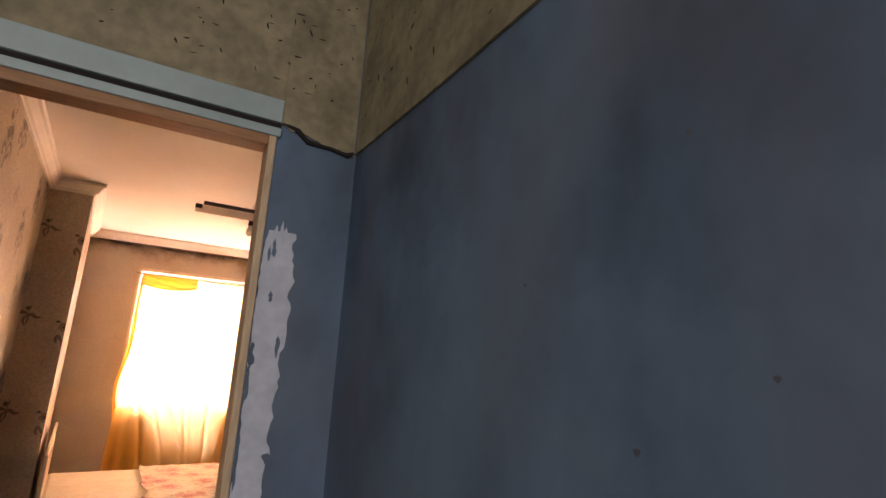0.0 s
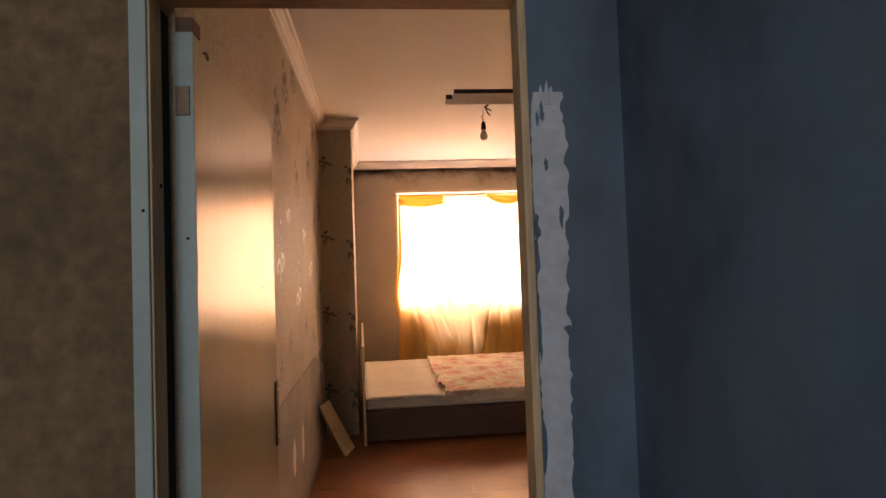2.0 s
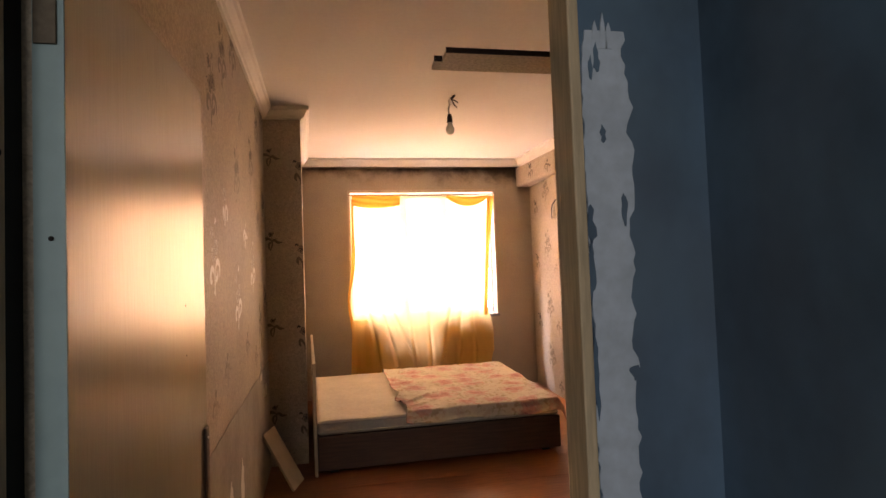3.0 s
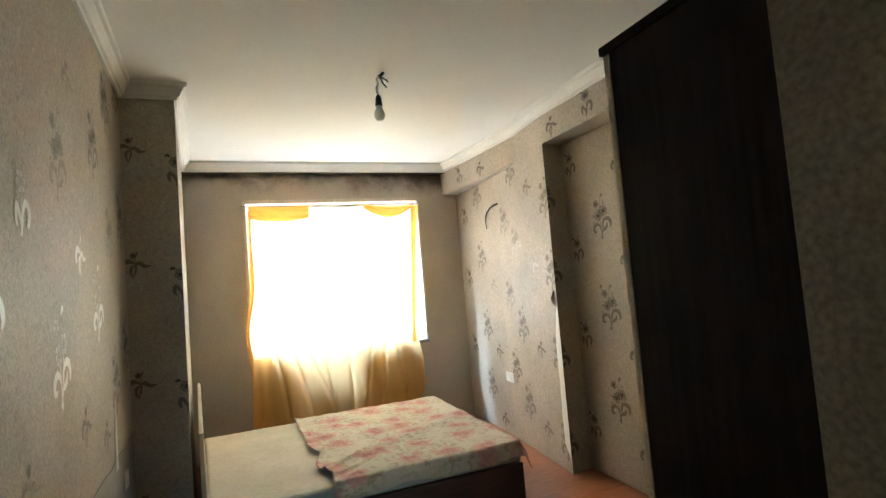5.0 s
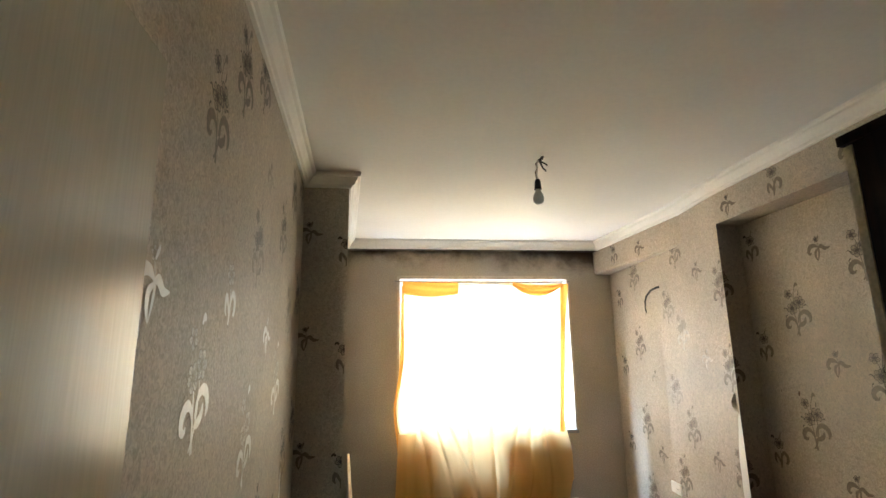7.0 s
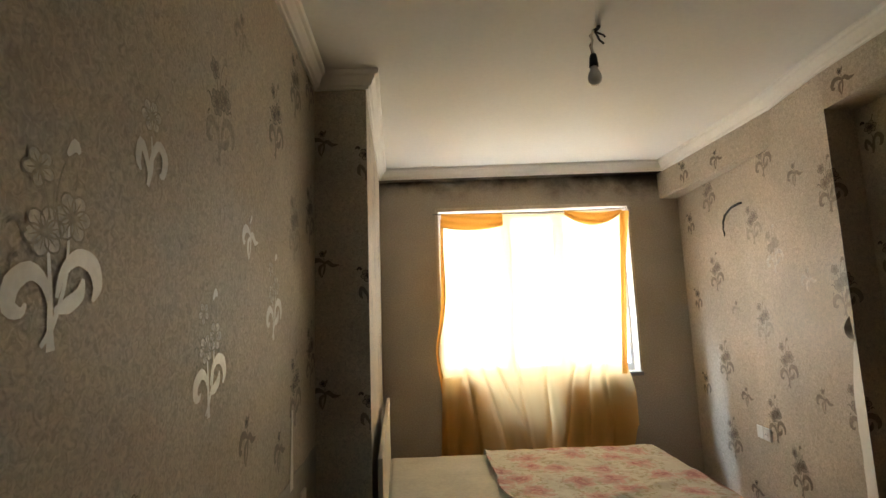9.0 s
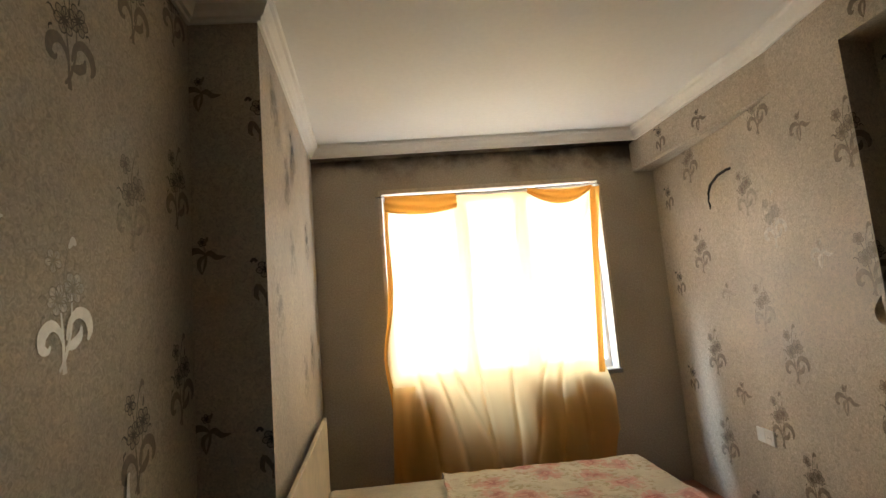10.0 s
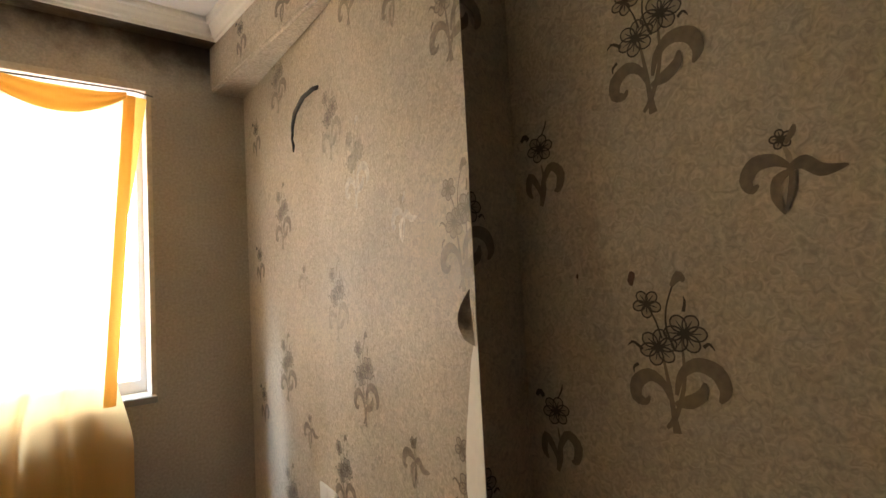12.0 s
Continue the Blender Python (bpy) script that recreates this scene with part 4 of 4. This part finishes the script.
# ---------------------------------------------------------------- the flower print of the wallpaper
def ribbon(bm, points, widths, lift, index, samples=12):
    """A flat tapered stroke through the points (x, z), raised by lift from the paper."""
    pts = [Vector(p) for p in points]
    n = len(pts) - 1
    line, wide = [], []
    for s in range(samples + 1):
        t = s / samples * n
        i = min(int(t), n - 1)
        f = t - i
        p0, p1, p2, p3 = pts[max(i - 1, 0)], pts[i], pts[i + 1], pts[min(i + 2, n)]
        line.append(0.5 * (2 * p1 + (p2 - p0) * f + (2 * p0 - 5 * p1 + 4 * p2 - p3) * f * f + (3 * p1 - p0 - 3 * p2 + p3) * f ** 3))
        wide.append(widths[i] + (widths[i + 1] - widths[i]) * f)
    pairs = []
    for s, p in enumerate(line):
        way = (line[min(s + 1, samples)] - line[max(s - 1, 0)]).normalized()
        side = Vector((-way.y, way.x)) * wide[s] / 2
        pairs.append([bm.verts.new((q.x, -lift, q.y)) for q in (p + side, p - side)])
    for a, b in zip(pairs, pairs[1:]):
        bm.faces.new((a[0], a[1], b[1], b[0])).material_index = index


def flower(bm, x, z, r, petals, turn, squash=0.85):
    for k in range(petals):
        a = turn + 2 * math.pi * k / petals
        ring = []
        for j in range(8):
            b = 2 * math.pi * j / 8
            u, v = r * (0.56 + 0.44 * math.cos(b)), 0.36 * r * math.sin(b)
            ring.append((x + u * math.cos(a) - v * math.sin(a), z + squash * (u * math.sin(a) + v * math.cos(a))))
        bm.faces.new([bm.verts.new((p[0], -0.0005, p[1])) for p in ring]).material_index = 1
        ribbon(bm, ring + ring[:1], [0.0028] * 9, 0.0008, 2, 16)
        tip = (x + 0.75 * r * math.cos(a), z + squash * 0.75 * r * math.sin(a))
        ribbon(bm, [(x, z), tip], [0.004, 0.001], 0.0009, 2, 3)


def print_mesh(name, draw, looks, wide, tall, crop=()):
    bm = B()
    draw(bm)
    bmesh.ops.scale(bm, vec=(wide, 1.0, tall), verts=bm.verts[:])
    for at, normal in crop:
        bmesh.ops.bisect_plane(bm, geom=bm.verts[:] + bm.edges[:] + bm.faces[:], plane_co=(at, 0, 0), plane_no=(normal, 0, 0), clear_outer=True)
    bmesh.ops.recalc_face_normals(bm, faces=bm.faces[:])
    me = bpy.data.meshes.new(name)
    bm.to_mesh(me)
    bm.free()
    for k in looks:
        me.materials.append(M[k])
    return me


def bouquet(bm):
    ribbon(bm, [(0.004, -0.002), (0.0, 0.03), (-0.004, 0.07), (-0.012, 0.12)], [0.016, 0.010, 0.008, 0.004], 0.0006, 0)
    ribbon(bm, [(-0.014, 0.004), (0.0, 0.02), (0.014, 0.05), (0.024, 0.09), (0.024, 0.15)], [0.006, 0.010, 0.008, 0.007, 0.003], 0.0007, 0)
    ribbon(bm, [(0.0, 0.045), (-0.014, 0.075), (-0.04, 0.088), (-0.066, 0.072), (-0.068, 0.048), (-0.05, 0.042), (-0.043, 0.052)], [0.006, 0.014, 0.022, 0.026, 0.022, 0.012, 0.004], 0.0011, 0, 18)
    ribbon(bm, [(0.008, 0.06), (0.018, 0.092), (0.045, 0.112), (0.078, 0.104), (0.090, 0.078), (0.080, 0.058)], [0.006, 0.014, 0.022, 0.027, 0.022, 0.005], 0.0012, 0, 18)
    ribbon(bm, [(0.004, 0.045), (0.03, 0.052), (0.052, 0.066), (0.058, 0.086)], [0.006, 0.022, 0.020, 0.005], 0.0013, 0, 12)
    ribbon(bm, [(0.012, 0.13), (-0.002, 0.165), (0.0, 0.2), (0.012, 0.232), (0.02, 0.245)], [0.004, 0.004, 0.003, 0.003, 0.003], 0.0006, 2)
    ribbon(bm, [(-0.012, 0.15), (-0.022, 0.18), (-0.036, 0.205)], [0.004, 0.003, 0.003], 0.0006, 2)
    flower(bm, -0.020, 0.135, 0.036, 6, 0.3)
    flower(bm, 0.030, 0.160, 0.038, 6, 0.0)
    flower(bm, -0.036, 0.207, 0.028, 5, 0.9)
    ribbon(bm, [(0.012, 0.236), (0.026, 0.252), (0.036, 0.244)], [0.006, 0.018, 0.006], 0.001, 0, 8)
    for p in (((-0.05, 0.13), (-0.068, 0.142), (-0.08, 0.134)), ((0.06, 0.14), (0.07, 0.146), (0.078, 0.136)), ((0.03, 0.195), (0.034, 0.21), (0.032, 0.22)), ((-0.06, 0.105), (-0.07, 0.098), (-0.07, 0.088))):
        ribbon(bm, p, [0.006, 0.005, 0.001], 0.0008, 2, 5)


def sprig(bm):
    ribbon(bm, [(0.004, 0.005), (-0.02, 0.018), (-0.05, 0.016), (-0.066, -0.006), (-0.058, -0.022), (-0.046, -0.016)], [0.006, 0.020, 0.026, 0.024, 0.016, 0.004], 0.0011, 0, 18)
    ribbon(bm, [(0.0, 0.0), (0.024, 0.008), (0.05, -0.008), (0.085, -0.006)], [0.006, 0.022, 0.020, 0.003], 0.0012, 0, 14)
    ribbon(bm, [(0.008, 0.0), (-0.016, -0.014), (-0.020, -0.04), (-0.008, -0.066)], [0.006, 0.018, 0.016, 0.003], 0.0010, 0, 12)
    ribbon(bm, [(0.008, -0.002), (0.004, -0.03), (-0.008, -0.064)], [0.010, 0.012, 0.003], 0.0013, 0, 10)
    ribbon(bm, [(0.004, 0.0), (0.004, 0.02), (-0.004, 0.04)], [0.006, 0.010, 0.004], 0.0007, 1, 6)
    flower(bm, -0.006, 0.048, 0.018, 5, 0.5)
    ribbon(bm, [(0.0, 0.04), (0.012, 0.056), (0.016, 0.066)], [0.006, 0.012, 0.004], 0.001, 0, 5)


def posy(bm):
    flower(bm, 0.0, 0.105, 0.034, 6, 0.2)
    ribbon(bm, [(0.0, 0.0), (-0.012, 0.03), (-0.03, 0.05), (-0.036, 0.02), (-0.026, 0.004)], [0.004, 0.014, 0.018, 0.016, 0.004], 0.0011, 0, 14)
    ribbon(bm, [(-0.004, -0.014), (0.004, 0.03), (0.026, 0.062), (0.05, 0.044), (0.044, 0.014), (0.032, 0.012)], [0.006, 0.012, 0.018, 0.022, 0.016, 0.004], 0.0012, 0, 16)
    ribbon(bm, [(-0.004, -0.016), (0.008, 0.02), (0.002, 0.07)], [0.010, 0.008, 0.003], 0.0008, 0)
    ribbon(bm, [(0.006, 0.13), (0.018, 0.15), (0.02, 0.162)], [0.003, 0.004, 0.001], 0.0007, 2, 5)
    ribbon(bm, [(-0.03, 0.13), (-0.04, 0.14), (-0.05, 0.13)], [0.01, 0.012, 0.008], 0.0007, 2, 5)


# looks of a print: dark, and lighter ones with the foil's sheen painted in
LOOKS = {"": ("foil", "petal", "foil_line"), "m": ("sheen_mid", "petal", "foil"), "f": ("faint", "faint", "foil"), "w": ("sheen_white", "pale", "faint"), "v": ("pale", "faint", "faint")}
DRAWN = {"b": ("bouquet_print", bouquet, 1.10, 1.18), "s": ("sprig_print", sprig, 0.94, 1.08), "p": ("posy_print", posy, 1.15, 1.15)}
PRINTS = {k + w: print_mesh(d[0], d[1], LOOKS[w], d[2], d[3]) for k, d in DRAWN.items() for w in LOOKS}
# prints that are wrapped round a wall corner: the piece on each side
CORNER = 0.045
PRINTS["b<"] = print_mesh("bouquet_print", bouquet, LOOKS["m"], 1.10, 1.18, ((CORNER, 1),))
PRINTS["b>"] = print_mesh("bouquet_print", bouquet, LOOKS[""], 1.10, 1.18, ((CORNER, -1),))
PRINTS["p<"] = print_mesh("posy_print", posy, LOOKS[""], 1.15, 1.15, ((0.0, 1),))


def put_print(kind, m, wall):
    ob = new(DRAWN[kind[0]][0], PRINTS[kind])
    ob.parent = wall
    ob.matrix_local = m
    return ob


def on_right(kind, y, z):
    put_print(kind, pose(RIGHT(y) - 0.0008, y, z, 0, 0, wall_turn if y < 5.25 else -90.9), wall_right)


def on_recess(kind, y, z):
    put_print(kind, pose(RECESS - 0.0008, y, z, 0, 0, -90), wall_right)


def on_left(kind, y, z):
    put_print(kind, pose(LEFT(y) + 0.0008, y, z, 0, 0, 90 + math.degrees(math.atan(0.053))), wall_left)


for y, kinds, zs in ((5.97, ("p", "p", "p"), (0.69, 1.385, 2.03)), (5.64, ("bm",) * 4, (0.26, 0.83, 1.51, 2.14)), (5.40, ("s", "sm", "sf"), (0.11, 0.745, 1.36)),
                     (5.08, ("bm", "bf", "bf"), (0.505, 1.134, 1.80)), (4.87, ("bm", "bm", "bv", "bm"), (0.24, 0.88, 1.589, 2.215)),
                     (4.555, ("sm", "sm", "sv", "sm"), (0.231, 0.85, 1.52, 2.14)), (4.24 + CORNER, ("b<",) * 4, (0.08, 0.70, 1.315, 1.86))):
    for kind, z in zip(kinds, zs):
        on_right(kind, y, z)
        if kind == "b<":
            put_print("b>", pose(RIGHT(4.24) - CORNER, 4.2392, z, 0, 0, 0), wall_right)
for i in range(5):
    y0, up = 3.897 - 0.475 * i, 0.25 if i % 2 else 0.0
    for z in (0.41, 1.03, 1.652):
        if y0 > 1.95:
            on_recess("b", y0, z + up)
    for z in (0.245, 0.875, 1.493, 2.12):
        if y0 - 0.245 > 1.95 and z - up > 0.1:
            on_recess("s", y0 - 0.222, z - up)
for z in (0.25, 0.90, 1.525, 2.16):
    on_recess("p", 4.185, z)
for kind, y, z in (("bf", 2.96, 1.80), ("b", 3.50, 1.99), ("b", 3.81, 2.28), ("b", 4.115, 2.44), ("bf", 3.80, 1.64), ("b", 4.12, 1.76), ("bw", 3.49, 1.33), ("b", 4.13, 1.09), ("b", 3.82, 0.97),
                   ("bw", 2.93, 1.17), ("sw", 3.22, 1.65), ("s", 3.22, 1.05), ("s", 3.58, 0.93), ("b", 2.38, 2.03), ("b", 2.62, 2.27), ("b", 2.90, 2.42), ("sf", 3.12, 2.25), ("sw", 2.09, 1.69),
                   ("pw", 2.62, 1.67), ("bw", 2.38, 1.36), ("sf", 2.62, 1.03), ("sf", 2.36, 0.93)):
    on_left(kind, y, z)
for z in (0.38, 1.028, 1.676, 2.316):
    put_print("s", pose(-0.345, PIER_Y - 0.0008, z), wall_pier)
for z in (0.22, 0.87, 1.49, 2.13):
    put_print("p<", pose(-0.117, PIER_Y - 0.0008, z), wall_pier)
pier_turn = 90 + math.degrees(math.atan2(0.16, 1.905))
for kind, y, z in (("bf", 4.55, 2.25), ("b", 5.1, 2.18), ("bf", 4.86, 1.95), ("bf", 5.27, 0.95), ("bf", 4.95, 1.60), ("b", 5.6, 1.75), ("b", 5.62, 1.05), ("bf", 4.5, 1.30)):
    put_print(kind, pose(-0.115 - 0.084 * (y - PIER_Y) + 0.0012, y, z, 0, 0, pier_turn), wall_pier)
beam_turn = -90 + math.degrees(math.atan(0.0697))
for kind, y, z in (("p", 5.74, 2.43), ("s", 5.30, 2.47)):
    put_print(kind, pose(BEAM(y) - 0.001, y, z, 0, 0, beam_turn), beam)
for kind, y, z in (("s", 4.10, 2.50), ("p", 3.7, 2.45), ("s", 3.2, 2.50), ("p", 2.7, 2.45), ("s", 2.2, 2.50)):
    put_print(kind, pose(RIGHT(4.24) - 0.0008, y, z, 0, 0, -90), wall_right)

# ---------------------------------------------------------------- laminate boards
rows_of = 29
for j in range(rows_of):
    y0 = 1.112 + j * 0.1755
    y1 = min(y0 + 0.1745, 6.165)
    off = (0.0, 0.47, 0.83, 0.26)[j % 4] - 0.85
    for i in range(-1, 4):
        x0, x1 = max(off + i * 1.29, -0.6), min(off + (i + 1) * 1.29 - 0.001, 2.6)
        if x1 - x0 > 0.05:
            part("floor_board", box(B(), x0, x1, y0, y1, -0.012, -0.0003 * ((i + j) % 3)), M["floor"], floor)
setting("threshold", bevel(box(B(), -0.2305, 0.5845, 1.0, 1.1115, -0.02, 0.012), 0.004), M["frame_wood"], "worn wooden door threshold", "threshold")
